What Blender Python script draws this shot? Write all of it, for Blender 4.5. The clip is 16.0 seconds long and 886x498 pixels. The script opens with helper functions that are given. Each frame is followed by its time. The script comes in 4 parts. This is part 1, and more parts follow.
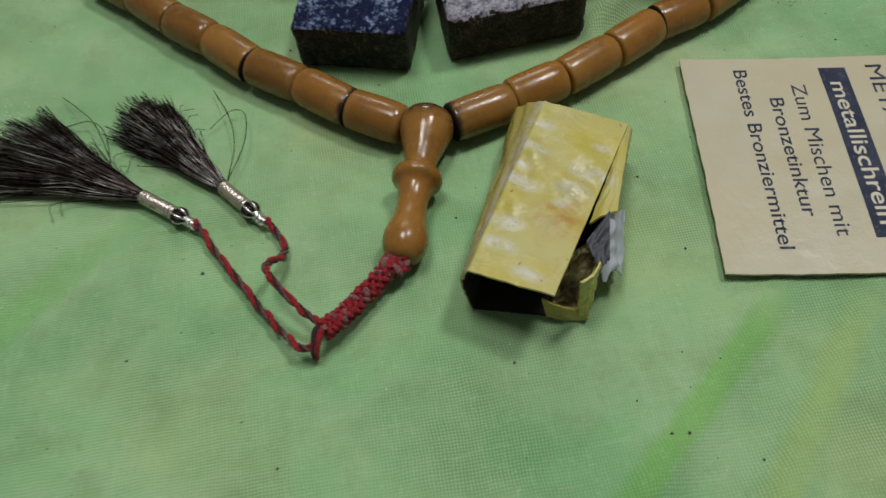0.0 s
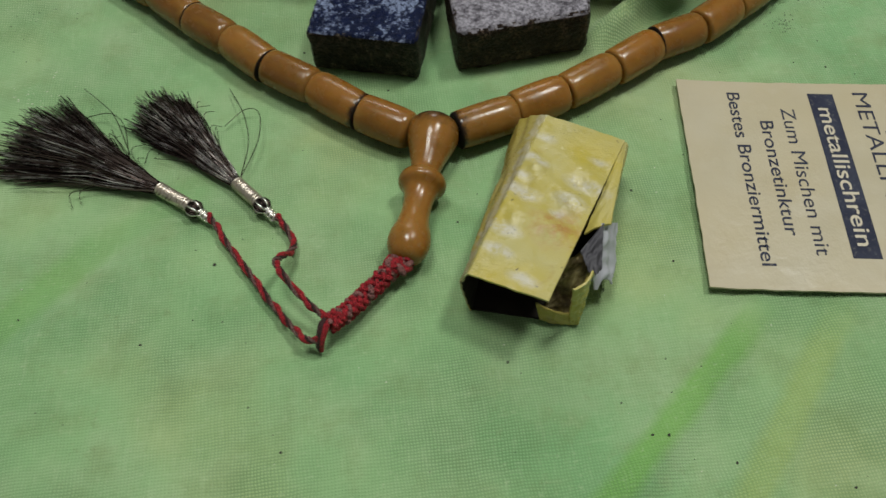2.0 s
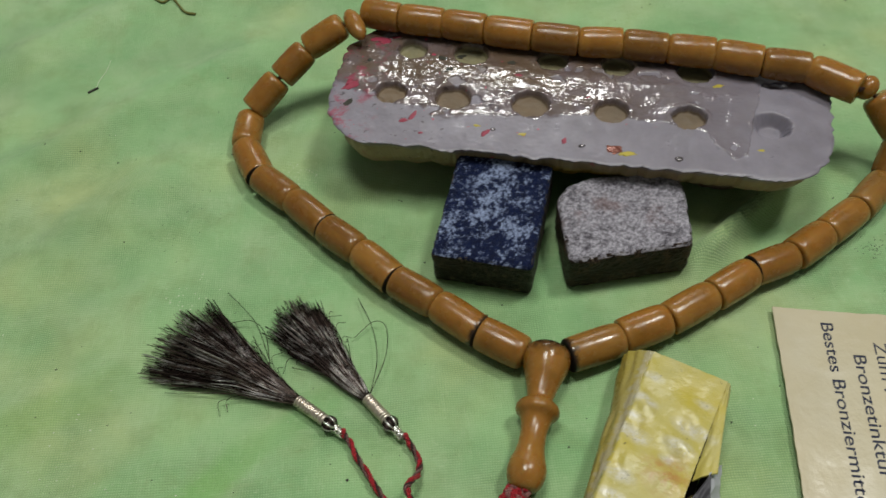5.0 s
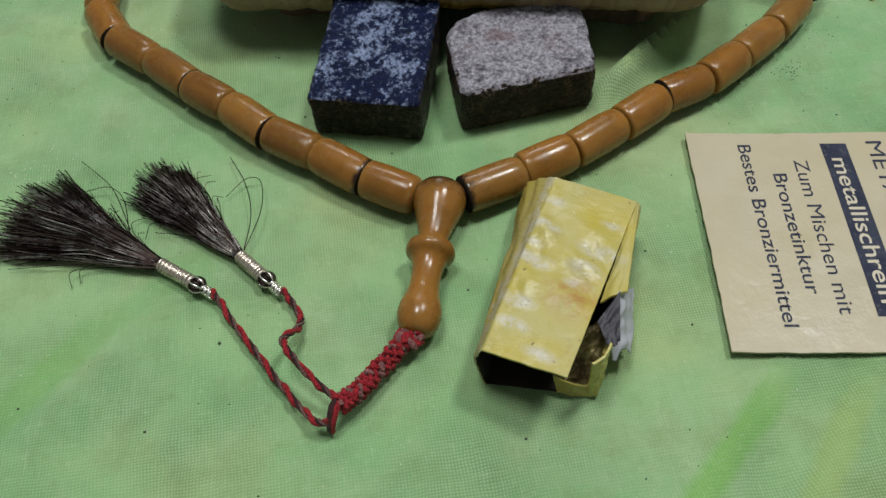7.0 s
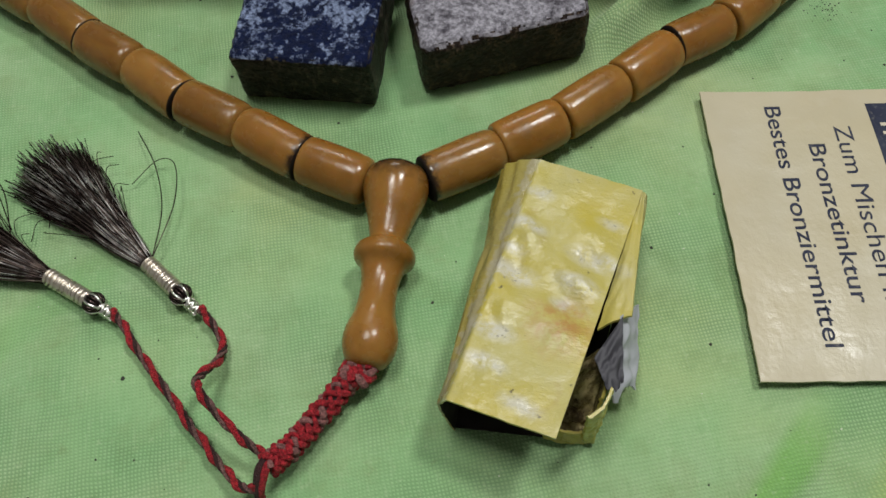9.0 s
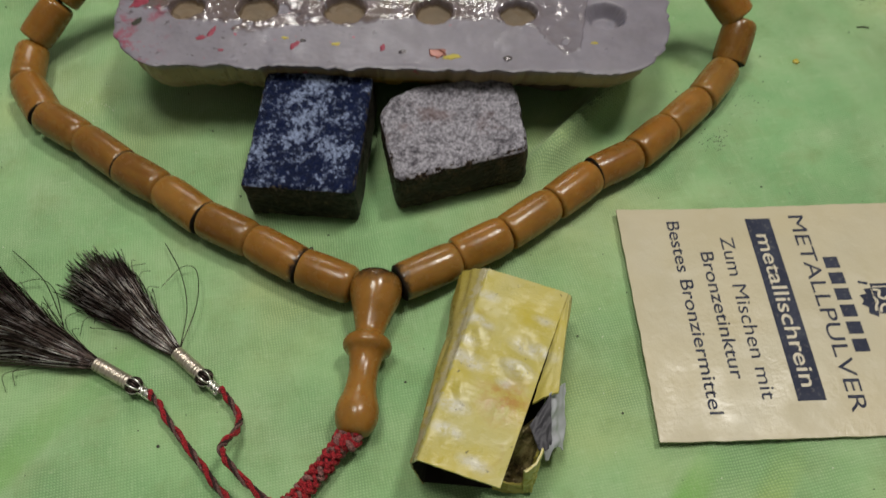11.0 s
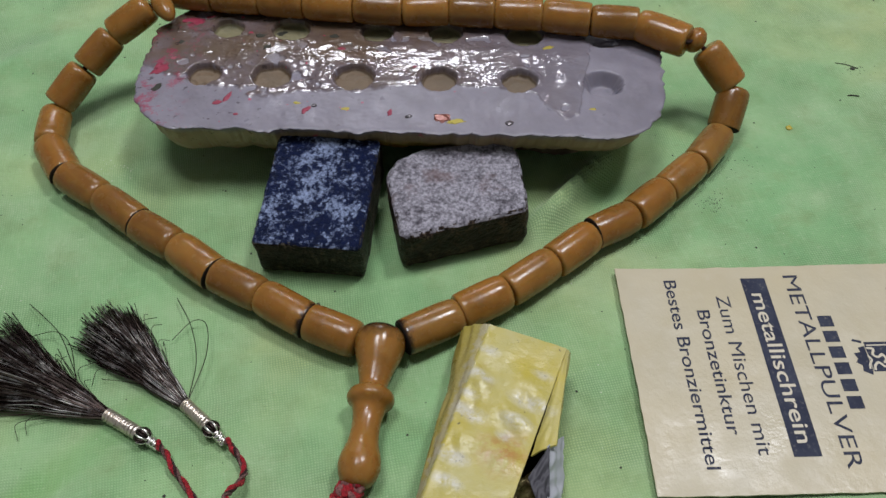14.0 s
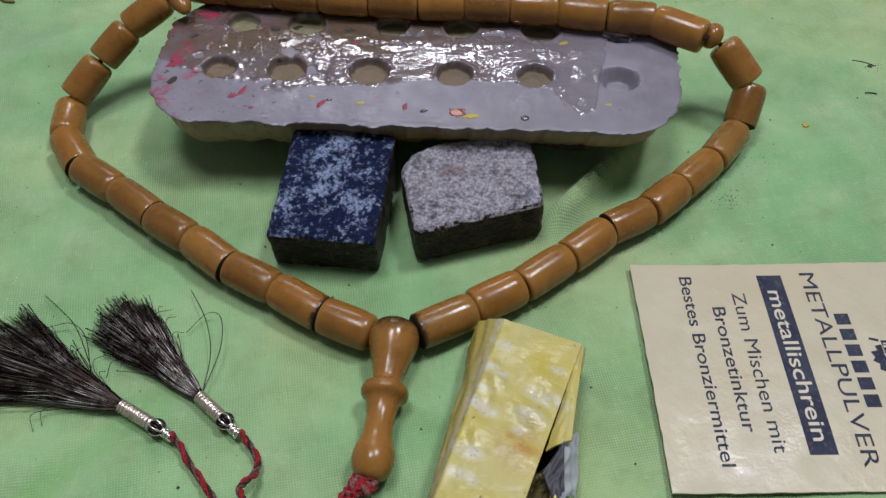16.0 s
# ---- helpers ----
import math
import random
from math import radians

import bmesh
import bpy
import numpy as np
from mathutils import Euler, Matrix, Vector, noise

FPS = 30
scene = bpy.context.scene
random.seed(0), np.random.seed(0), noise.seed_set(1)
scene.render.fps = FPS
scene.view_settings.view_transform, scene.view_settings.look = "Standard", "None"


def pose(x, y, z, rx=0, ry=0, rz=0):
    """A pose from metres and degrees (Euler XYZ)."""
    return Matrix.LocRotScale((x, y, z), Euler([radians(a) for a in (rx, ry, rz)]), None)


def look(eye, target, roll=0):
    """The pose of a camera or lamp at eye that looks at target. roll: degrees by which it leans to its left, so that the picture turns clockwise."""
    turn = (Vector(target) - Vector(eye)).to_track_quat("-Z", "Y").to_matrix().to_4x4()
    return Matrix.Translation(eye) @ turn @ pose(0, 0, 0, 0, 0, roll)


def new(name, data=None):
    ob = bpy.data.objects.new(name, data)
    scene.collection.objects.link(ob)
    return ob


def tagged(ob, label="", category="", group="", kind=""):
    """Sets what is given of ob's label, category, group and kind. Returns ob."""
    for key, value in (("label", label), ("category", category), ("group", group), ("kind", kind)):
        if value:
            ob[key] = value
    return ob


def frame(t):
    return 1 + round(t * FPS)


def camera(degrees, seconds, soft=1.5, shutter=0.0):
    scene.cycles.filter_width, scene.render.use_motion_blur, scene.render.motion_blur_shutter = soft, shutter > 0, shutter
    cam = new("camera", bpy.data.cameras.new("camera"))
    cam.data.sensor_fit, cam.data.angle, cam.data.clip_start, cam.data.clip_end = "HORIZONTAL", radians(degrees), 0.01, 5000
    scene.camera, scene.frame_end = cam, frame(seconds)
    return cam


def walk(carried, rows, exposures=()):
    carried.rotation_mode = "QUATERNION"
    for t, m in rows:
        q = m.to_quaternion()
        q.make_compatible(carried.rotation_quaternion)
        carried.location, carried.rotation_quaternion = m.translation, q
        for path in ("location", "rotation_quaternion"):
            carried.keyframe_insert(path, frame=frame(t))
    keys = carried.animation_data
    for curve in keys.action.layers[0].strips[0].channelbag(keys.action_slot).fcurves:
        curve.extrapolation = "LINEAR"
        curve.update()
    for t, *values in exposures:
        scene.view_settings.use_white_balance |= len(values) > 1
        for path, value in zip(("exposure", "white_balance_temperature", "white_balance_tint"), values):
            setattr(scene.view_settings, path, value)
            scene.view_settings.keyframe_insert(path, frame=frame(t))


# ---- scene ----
cam = camera(55.08, 16.0, shutter=0.3)
PATH = [
    (0, (0.05343, 0.05795, 0.15624), (0.04781, 0.22960, -0.08974), -4.94),
    (0.5, (0.06178, 0.07739, 0.13272), (0.05425, 0.24568, -0.11551), -3.90),
    (1, (0.05997, 0.07071, 0.13944), (0.05601, 0.23836, -0.10931), -2.25),
    (1.5, (0.05946, 0.06452, 0.15505), (0.05703, 0.23238, -0.09358), -1.58),
    (2, (0.05126, 0.05390, 0.16585), (0.04876, 0.22358, -0.08154), -1.59),
    (2.5, (0.03366, 0.04784, 0.17821), (0.02684, 0.21955, -0.06770), -2.30),
    (3, (0.01020, 0.04974, 0.19156), (0.00032, 0.22537, -0.05146), -2.01),
    (3.5, (-0.00149, 0.05418, 0.19547), (-0.01617, 0.23064, -0.04670), -2.52),
    (4, (-0.00099, 0.06639, 0.20281), (-0.01925, 0.24210, -0.03967), -3.18),
    (4.2, (0.00524, 0.07698, 0.20981), (-0.01843, 0.25274, -0.03215), -4.87),
    (6.3, (0.05274, 0.07172, 0.18526), (0.04832, 0.27329, -0.03689), -2.30),
    (6.5, (0.04891, 0.06649, 0.17421), (0.04656, 0.25518, -0.05901), -2.61),
    (7, (0.04958, 0.06507, 0.16690), (0.04681, 0.24283, -0.07475), -3.48),
    (7.5, (0.05105, 0.07069, 0.16386), (0.04895, 0.24540, -0.08001), -3.53),
    (8, (0.05029, 0.07723, 0.15609), (0.04929, 0.24978, -0.08932), -3.29),
    (8.2, (0.05145, 0.08613, 0.15072), (0.05005, 0.25500, -0.09723), -3.45),
    (10.3, (0.05771, 0.10823, 0.14165), (0.06521, 0.24359, -0.12597), -2.05),
    (10.5, (0.05845, 0.10236, 0.15181), (0.06745, 0.24323, -0.11291), -1.52),
    (10.8, (0.06218, 0.09426, 0.17430), (0.06895, 0.25378, -0.07968), -2.18),
    (11, (0.05565, 0.08674, 0.18567), (0.06858, 0.25553, -0.06200), -0.44),
    (11.5, (0.05807, 0.08253, 0.19247), (0.07092, 0.26186, -0.04769), -0.43),
    (12, (0.06122, 0.08379, 0.19790), (0.07372, 0.26708, -0.03926), -0.56),
    (12.5, (0.05924, 0.08507, 0.19400), (0.07201, 0.27024, -0.04170), -0.47),
    (13, (0.05821, 0.08310, 0.19200), (0.07094, 0.26951, -0.04271), -0.53),
    (13.5, (0.05733, 0.08205, 0.19112), (0.06892, 0.26874, -0.04343), -0.78),
    (14, (0.05707, 0.08067, 0.18996), (0.06799, 0.26823, -0.04392), -0.89),
    (14.5, (0.05613, 0.08108, 0.18959), (0.06575, 0.26866, -0.04433), -1.05),
    (15, (0.05719, 0.08171, 0.18980), (0.06612, 0.26956, -0.04394), -1.12),
    (15.5, (0.05526, 0.08037, 0.18915), (0.06409, 0.26830, -0.04452), -1.02),
    (16, (0.05538, 0.08017, 0.18890), (0.06328, 0.26760, -0.04521), -1.17),
]
EXPOSURES = [(0, -0.42, 6330, 11), (2, -0.39, 6650, 9), (4.2, -0.31, 6850, 8), (6.5, -0.23, 6400, 11), (8.2, -0.18, 6400, 11), (10.3, -0.32, 6950, 11), (11, -0.34, 7000, 12), (12, -0.34, 6750, 13), (13, -0.33, 6650, 16), (14, -0.22, 6170, 17), (16, -0.20, 6050, 18)]
walk(cam, [(t, look(eye, target, roll)) for t, eye, target, roll in PATH], EXPOSURES)

# ---- world and lamps ----
world = bpy.data.worlds.new("world")
world.use_nodes = True
scene.world = world
world.node_tree.nodes["Background"].inputs[0].default_value = (0.9, 0.95, 1.0, 1)
world.node_tree.nodes["Background"].inputs[1].default_value = 0.05


def lamp(name, eye, target, wide, deep, watts, colour):
    data = bpy.data.lights.new(name, "AREA")
    data.shape, data.size, data.size_y = "RECTANGLE", wide, deep
    data.energy, data.color = watts, colour
    ob = new(name, data)
    ob.matrix_world = look(eye, target)
    return ob


lamp("room_lamp", (-0.14, 0.34, 1.60), (0.02, 0.25, 0.0), 0.40, 0.40, 13.6, (0.98, 1.0, 0.98))
lamp("second_lamp", (0.58, 0.48, 1.38), (0.05, 0.25, 0.0), 0.22, 0.22, 11.0, (0.98, 1.0, 0.98))
lamp("back_lamp", (0.05, 2.10, 1.54), (0.06, 0.25, 0.0), 0.60, 0.13, 6.8, (0.98, 1.0, 1.0))

MM = 0.001


# ---- materials ----
def material(name, colour, rough=0.5, metal=0.0, **more):
    m = bpy.data.materials.new(name)
    m.use_nodes = True
    b = m.node_tree.nodes["Principled BSDF"]
    b.inputs["Base Color"].default_value = (*colour, 1)
    b.inputs["Roughness"].default_value = rough
    b.inputs["Metallic"].default_value = metal
    for k, v in more.items():
        b.inputs[k.replace("_", " ")].default_value = v
    return m


class Graph:
    """Short ways to write node materials."""

    def __init__(self, m):
        self.m, self.t = m, m.node_tree
        self.b = self.t.nodes["Principled BSDF"]
        self.co = self.node("ShaderNodeTexCoord").outputs["Object"]

    def node(self, kind, **fields):
        n = self.t.nodes.new(kind)
        for k, v in fields.items():
            setattr(n, k, v)
        return n

    def link(self, a, b):
        if hasattr(a, "links"):
            self.t.links.new(a, b)
        else:
            b.default_value = a

    def noise(self, scale, detail=4.0, rough=0.55, co=None, distort=0.0):
        n = self.node("ShaderNodeTexNoise")
        self.link(co or self.co, n.inputs["Vector"])
        n.inputs["Scale"].default_value, n.inputs["Detail"].default_value = scale, detail
        n.inputs["Roughness"].default_value, n.inputs["Distortion"].default_value = rough, distort
        return n.outputs["Fac"]

    def ramp(self, fac, *stops):
        n = self.node("ShaderNodeValToRGB")
        self.link(fac, n.inputs[0])
        e = n.color_ramp.elements
        while len(e) < len(stops):
            e.new(0.5)
        for s, (p, c) in zip(e, stops):
            s.position = p
            s.color = (*c, 1) if isinstance(c, tuple) else (c, c, c, 1)
        return n.outputs[0]

    def mix(self, fac, a, b, how="MIX"):
        n = self.node("ShaderNodeMix", data_type="RGBA", blend_type=how)
        for v, k in ((fac, 0), (a, 6), (b, 7)):
            if isinstance(v, tuple):
                v = (*v, 1)
            self.link(v, n.inputs[k])
        return n.outputs[2]

    def math(self, op, a, b=0.0, c=0.0):
        n = self.node("ShaderNodeMath", operation=op)
        for k, v in enumerate((a, b, c)):
            self.link(v, n.inputs[k])
        return n.outputs[0]

    def range(self, v, a, b, c=0.0, d=1.0):
        n = self.node("ShaderNodeMapRange")
        for k, x in enumerate((v, a, b, c, d)):
            self.link(x, n.inputs[k])
        return n.outputs[0]

    def xyz(self, co=None):
        n = self.node("ShaderNodeSeparateXYZ")
        self.link(co or self.co, n.inputs[0])
        return n.outputs

    def bump(self, height, dist, strength=1.0, after=None):
        n = self.node("ShaderNodeBump")
        n.inputs["Strength"].default_value, n.inputs["Distance"].default_value = strength, dist
        self.link(height, n.inputs["Height"])
        if after:
            self.link(after, n.inputs["Normal"])
        self.link(n.outputs[0], self.b.inputs["Normal"])
        return n.outputs[0]

    def colour(self, v):
        self.link(v, self.b.inputs["Base Color"])

    def rough(self, v):
        self.link(v, self.b.inputs["Roughness"])

    def chance(self):
        return self.node("ShaderNodeObjectInfo").outputs["Random"]


def cloth_material():
    m = material("green_cotton", (0.24, 0.46, 0.15), 0.9)
    g = Graph(m)
    turn = g.node("ShaderNodeMapping")
    turn.inputs["Rotation"].default_value = (0, 0, radians(-7))
    g.link(g.co, turn.inputs[0])
    wob = g.node("ShaderNodeVectorMath", operation="MULTIPLY_ADD")
    nz = g.node("ShaderNodeTexNoise")
    nz.inputs["Scale"].default_value = 90
    g.link(turn.outputs[0], nz.inputs["Vector"])
    g.link(nz.outputs["Color"], wob.inputs[0])
    wob.inputs[1].default_value = (0.0016, 0.0016, 0)
    g.link(turn.outputs[0], wob.inputs[2])
    bands = []
    for axis in ("X", "Y"):
        w = g.node("ShaderNodeTexWave", wave_type="BANDS", bands_direction=axis)
        w.inputs["Scale"].default_value = 455
        g.link(wob.outputs[0], w.inputs["Vector"])
        bands.append(w.outputs["Fac"])
    weave = g.math("MULTIPLY", bands[0], bands[1])
    broad = g.noise(14, 3)
    mid = g.noise(70, 5, 0.65)
    fine = g.noise(900, 3)
    c = g.ramp(broad, (0.34, (0.230, 0.43, 0.195)), (0.50, (0.295, 0.475, 0.225)), (0.66, (0.395, 0.48, 0.220)))
    c = g.mix(g.range(g.noise(34, 4, 0.6), 0.45, 0.68, 0, 0.7), c, (0.36, 0.49, 0.27))
    c = g.mix(g.range(mid, 0.50, 0.74, 0, 0.6), c, (0.23, 0.31, 0.13))
    c = g.mix(g.range(g.noise(190, 4, 0.7), 0.62, 0.74, 0, 0.4), c, (0.22, 0.27, 0.12))
    cx, cy, _ = g.xyz()
    # doubled cloth and the shading of folds, painted as deeper green or yellower bands
    for ax, ay, bx, by, wide, hue, amount in ((0.046, 0.067, 0.118, 0.147, 0.0042, (0.19, 0.42, 0.09), 0.75), (0.080, 0.063, 0.137, 0.147, 0.0045, (0.36, 0.47, 0.14), 0.55),
                                              (-0.032, 0.172, -0.064, 0.133, 0.0060, (0.20, 0.42, 0.12), 0.60), (-0.124, 0.166, -0.100, 0.118, 0.0090, (0.22, 0.43, 0.11), 0.60),
                                              (-0.010, 0.190, -0.030, 0.172, 0.0050, (0.20, 0.41, 0.14), 0.40), (-0.075, 0.190, -0.105, 0.172, 0.0080, (0.26, 0.42, 0.13), 0.45)):
        long = math.hypot(bx - ax, by - ay)
        dx, dy = (bx - ax) / long, (by - ay) / long
        px, py = g.math("SUBTRACT", cx, ax), g.math("SUBTRACT", cy, ay)
        off = g.math("ABSOLUTE", g.math("SUBTRACT", g.math("MULTIPLY", px, dy), g.math("MULTIPLY", py, dx)))
        off = g.math("ADD", off, g.range(g.noise(60, 3), 0, 1, -0.0015, 0.0015))
        along = g.math("ADD", g.math("MULTIPLY", px, dx), g.math("MULTIPLY", py, dy))
        ends = g.math("MULTIPLY", g.range(along, -0.010, 0.008), g.range(along, long + 0.010, long - 0.008))
        fold = g.math("MULTIPLY", g.range(off, wide, wide * 0.45), ends)
        c = g.mix(g.math("MULTIPLY", fold, amount), c, hue)
    open_weave = g.range(g.noise(26, 3, 0.6), 0.40, 0.62, 0.10, 0.60)
    c = g.mix(g.math("MULTIPLY", g.range(weave, 0.0, 0.6, 1.0, 0.0), open_weave), c, (0.10, 0.21, 0.085))
    for across in ((0.16, 1, 1), (1, 0.16, 1)):
        slub = g.node("ShaderNodeMapping")
        slub.inputs["Scale"].default_value = across
        g.link(turn.outputs[0], slub.inputs[0])
        run = g.noise(1100, 3, 0.6, co=slub.outputs[0])
        c = g.mix(g.range(run, 0.56, 0.74, 0, 0.18), c, (0.16, 0.30, 0.12))
        c = g.mix(g.range(run, 0.42, 0.30, 0, 0.14), c, (0.46, 0.60, 0.36))
    c = g.mix(g.range(fine, 0.62, 0.8, 0, 0.35), c, (0.50, 0.60, 0.38))
    g.colour(c)
    n = g.bump(weave, 0.00024, 0.6)
    g.bump(mid, 0.0006, 0.35, n)
    g.b.inputs["Sheen Weight"].default_value = 0.25
    g.b.inputs["Specular IOR Level"].default_value = 0.2
    return m


def bead_material(ends=True, burnt=False, rim=False):
    m = material("amber_resin_burnt_rim" if rim else "amber_resin" if ends else "amber_resin_head" if burnt else "amber_resin_spacer", (0.42, 0.19, 0.045), 0.16)
    g = Graph(m)
    ch = g.chance()
    c = g.ramp(ch, (0.0, (0.165, 0.070, 0.015)), (0.35, (0.250, 0.104, 0.020)), (0.7, (0.310, 0.132, 0.025)), (1.0, (0.235, 0.118, 0.030)))
    grain = g.node("ShaderNodeMapping")
    grain.inputs["Scale"].default_value = (0.25, 1, 1)
    g.link(g.co, grain.inputs[0])
    c = g.mix(g.range(g.noise(420, 3, 0.6, co=grain.outputs[0]), 0.4, 0.7, 0, 0.35), c, (0.33, 0.175, 0.032))
    c = g.mix(g.range(g.noise(160, 4, 0.6), 0.42, 0.72, 0, 0.7), c, (0.165, 0.074, 0.011))
    c = g.mix(g.range(g.noise(700, 2), 0.68, 0.8, 0, 0.5), c, (0.10, 0.04, 0.012))
    wear_shine = g.math("ADD", g.math("ABSOLUTE", g.xyz()[0]), g.range(g.noise(300, 4, 0.65), 0, 1, -0.002, 0.002))
    if ends:
        # light caught in the bead ends, painted as a paler amber
        c = g.mix(g.range(wear_shine, 0.0050, 0.0074, 0, 0.35), c, (0.36, 0.19, 0.05))
    if rim:
        scorch = g.math("ADD", g.xyz()[0], g.range(g.noise(330, 4, 0.7), 0.3, 0.7, -0.0010, 0.0010))
        c = g.mix(g.range(scorch, -0.0056, -0.0068, 0, 0.95), c, (0.020, 0.011, 0.007))
    if burnt:
        along = g.math("ADD", g.xyz()[0], g.range(g.noise(260, 4, 0.7), 0.3, 0.7, -0.0016, 0.0016))
        c = g.mix(g.range(along, 0.0052, 0.0016, 0, 0.92), c, (0.018, 0.011, 0.007))
    g.colour(c)
    sm = g.noise(240, 5, 0.6)
    g.rough(g.range(sm, 0.3, 0.75, 0.12, 0.40))
    g.bump(g.noise(300, 4, 0.6), 0.0003, 0.35)
    g.b.inputs["Subsurface Weight"].default_value = 0.38
    g.b.inputs["Subsurface Radius"].default_value = (0.004, 0.0018, 0.0006)
    g.b.inputs["Specular IOR Level"].default_value = 0.42
    return m


def stone_material(name, ground, dust, lo, hi, scale, fine, share, gloss=0.42, stain=None):
    """Pressed pigment, with dust or chips of another colour in drifts."""
    m = material(name, ground, 0.75)
    g = Graph(m)
    n = g.mix(share, g.noise(scale, 4, 0.6), g.noise(fine, 4, 0.7))
    cover = g.range(n, lo, hi)
    base = g.mix(g.range(g.noise(700, 4, 0.7), 0.4, 0.65), ground, tuple(v * 0.45 for v in ground))
    pale = g.mix(g.range(g.noise(fine * 1.7, 3, 0.7), 0.40, 0.62), tuple(v * 0.55 for v in dust), tuple(min(1, v * 1.15) for v in dust))
    c = g.mix(cover, base, pale)
    if stain:
        c = g.mix(g.range(g.noise(75, 4, 0.7), 0.56, 0.70, 0, 0.6), c, stain)
    g.colour(c)
    g.rough(g.range(cover, 0, 1, gloss, 0.9))
    g.b.inputs["Specular IOR Level"].default_value = 0.18
    g.bump(g.noise(1300, 5, 0.75), 0.0006, 1.0)
    return m


CLOTH = cloth_material()
BEAD = bead_material()
RIM_BEAD = bead_material(rim=True)
HEAD = bead_material(False)
BURNT_HEAD = bead_material(False, True)
DARK_END = material("burnt_bead_end", (0.012, 0.008, 0.006), 0.8, **{"Specular IOR Level": 0.15})
BLUE = [stone_material("block_brown_side", (0.020, 0.016, 0.014), (0.22, 0.19, 0.15), 0.51, 0.62, 300, 1300, 0.6, 0.3),
        stone_material("blue_block_top", (0.002, 0.008, 0.046), (0.27, 0.33, 0.50), 0.492, 0.575, 95, 780, 0.55, 0.5)]
GREY = [stone_material("block_russet_side", (0.026, 0.014, 0.011), (0.22, 0.16, 0.12), 0.51, 0.62, 300, 1300, 0.6, 0.3),
        stone_material("grey_block_top", (0.075, 0.066, 0.082), (0.40, 0.38, 0.43), 0.36, 0.52, 130, 620, 0.62, 0.6, (0.17, 0.105, 0.10))]


# worn silver spots and painted wrinkle highlights on the board: x, y, radius in mm
SILVER_GLARE = ((67.2, 172.9, 5.2), (81.6, 174.5, 4.6), (78.3, 169.1, 4.2), (84.5, 173.0, 3.6), (62.7, 162.4, 4.6), (76.5, 165.4, 3.4), (71.4, 182.5, 3.8), (86.2, 181.6, 3.2), (61.5, 156.0, 3.6), (66.5, 147.7, 4.0), (74.1, 189.3, 3.2), (68.0, 178.0, 2.8))


def box_material(name="yellow_board", tone=1.0):
    m = material(name, (0.62, 0.45, 0.03), 0.3)
    g = Graph(m)
    a = g.noise(60, 5, 0.6)
    c = g.mix(g.range(a, 0.38, 0.66), (0.475, 0.392, 0.072), (0.455, 0.405, 0.15))
    c = g.mix(g.range(g.noise(110, 5, 0.7), 0.58, 0.70, 0, 0.25), c, (0.50, 0.46, 0.28))
    c = g.mix(g.range(g.noise(85, 6, 0.75, distort=1.0), 0.60, 0.72, 0, 0.35), c, (0.33, 0.20, 0.05))
    c = g.mix(g.range(g.noise(420, 3, 0.6), 0.68, 0.74, 0, 0.8), c, (0.05, 0.035, 0.02))
    wear_shine = 0.0
    skew, squeeze = g.node("ShaderNodeMapping"), g.node("ShaderNodeMapping")
    skew.inputs["Rotation"].default_value = (0, 0, radians(32))
    squeeze.inputs["Scale"].default_value = (0.75, 1.7, 1)
    g.link(g.co, skew.inputs[0])
    g.link(skew.outputs[0], squeeze.inputs[0])
    for px, py, pr in SILVER_GLARE:
        at = Matrix.Diagonal((0.75, 1.7, 1)) @ Matrix.Rotation(radians(32), 3, "Z") @ Vector((px, py, 15.8))
        far = g.node("ShaderNodeVectorMath", operation="DISTANCE")
        g.link(squeeze.outputs[0], far.inputs[0])
        far.inputs[1].default_value = at * MM
        wear_shine = g.math("MAXIMUM", wear_shine, g.range(far.outputs["Value"], pr * MM, pr * 0.35 * MM))
    wear_shine = g.math("MULTIPLY", wear_shine, g.range(g.noise(230, 5, 0.7), 0.36, 0.56))
    # highlights on the wrinkles painted pale grey together with the rubbed silver
    c = g.mix(g.math("MULTIPLY", wear_shine, 0.68), c, (0.62, 0.61, 0.60))
    c = g.mix(g.math("MULTIPLY", wear_shine, g.range(g.noise(900, 3, 0.7), 0.60, 0.68, 0, 0.7)), c, (0.10, 0.09, 0.09))
    far = g.node("ShaderNodeVectorMath", operation="DISTANCE")
    g.link(g.co, far.inputs[0])
    far.inputs[1].default_value = (74.5 * MM, 162.0 * MM, 16 * MM)
    c = g.mix(g.math("MULTIPLY", g.range(far.outputs["Value"], 0.008, 0.002, 0, 0.7), g.range(g.noise(260, 4, 0.7), 0.4, 0.6)), c, (0.40, 0.17, 0.05))
    bx, by, _ = g.xyz()
    off = g.math("ABSOLUTE", g.math("ADD", g.math("MULTIPLY", g.math("SUBTRACT", bx, 0.0538), 0.917), g.math("MULTIPLY", g.math("SUBTRACT", by, 0.1508), -0.400)))
    torn = g.math("ADD", off, g.range(g.noise(420, 4, 0.7), 0.3, 0.7, -0.0012, 0.0012))
    c = g.mix(g.range(torn, 0.0010, 0.0004, 0, 0.45), c, (0.52, 0.51, 0.46))
    # tone under 1 darkens the whole board, for a panel turned from the light
    c = g.mix(1 - tone, c, (0.12, 0.075, 0.02))
    g.colour(c)
    g.rough(g.mix(wear_shine, g.range(g.noise(150, 4), 0.35, 0.7, 0.22, 0.40), (0.15, 0.15, 0.15)))
    turn = g.node("ShaderNodeMapping")
    turn.inputs["Rotation"].default_value = (0, 0, radians(20))
    g.link(g.co, turn.inputs[0])
    flat = g.node("ShaderNodeMapping")
    flat.inputs["Scale"].default_value = (0.32, 1, 1)
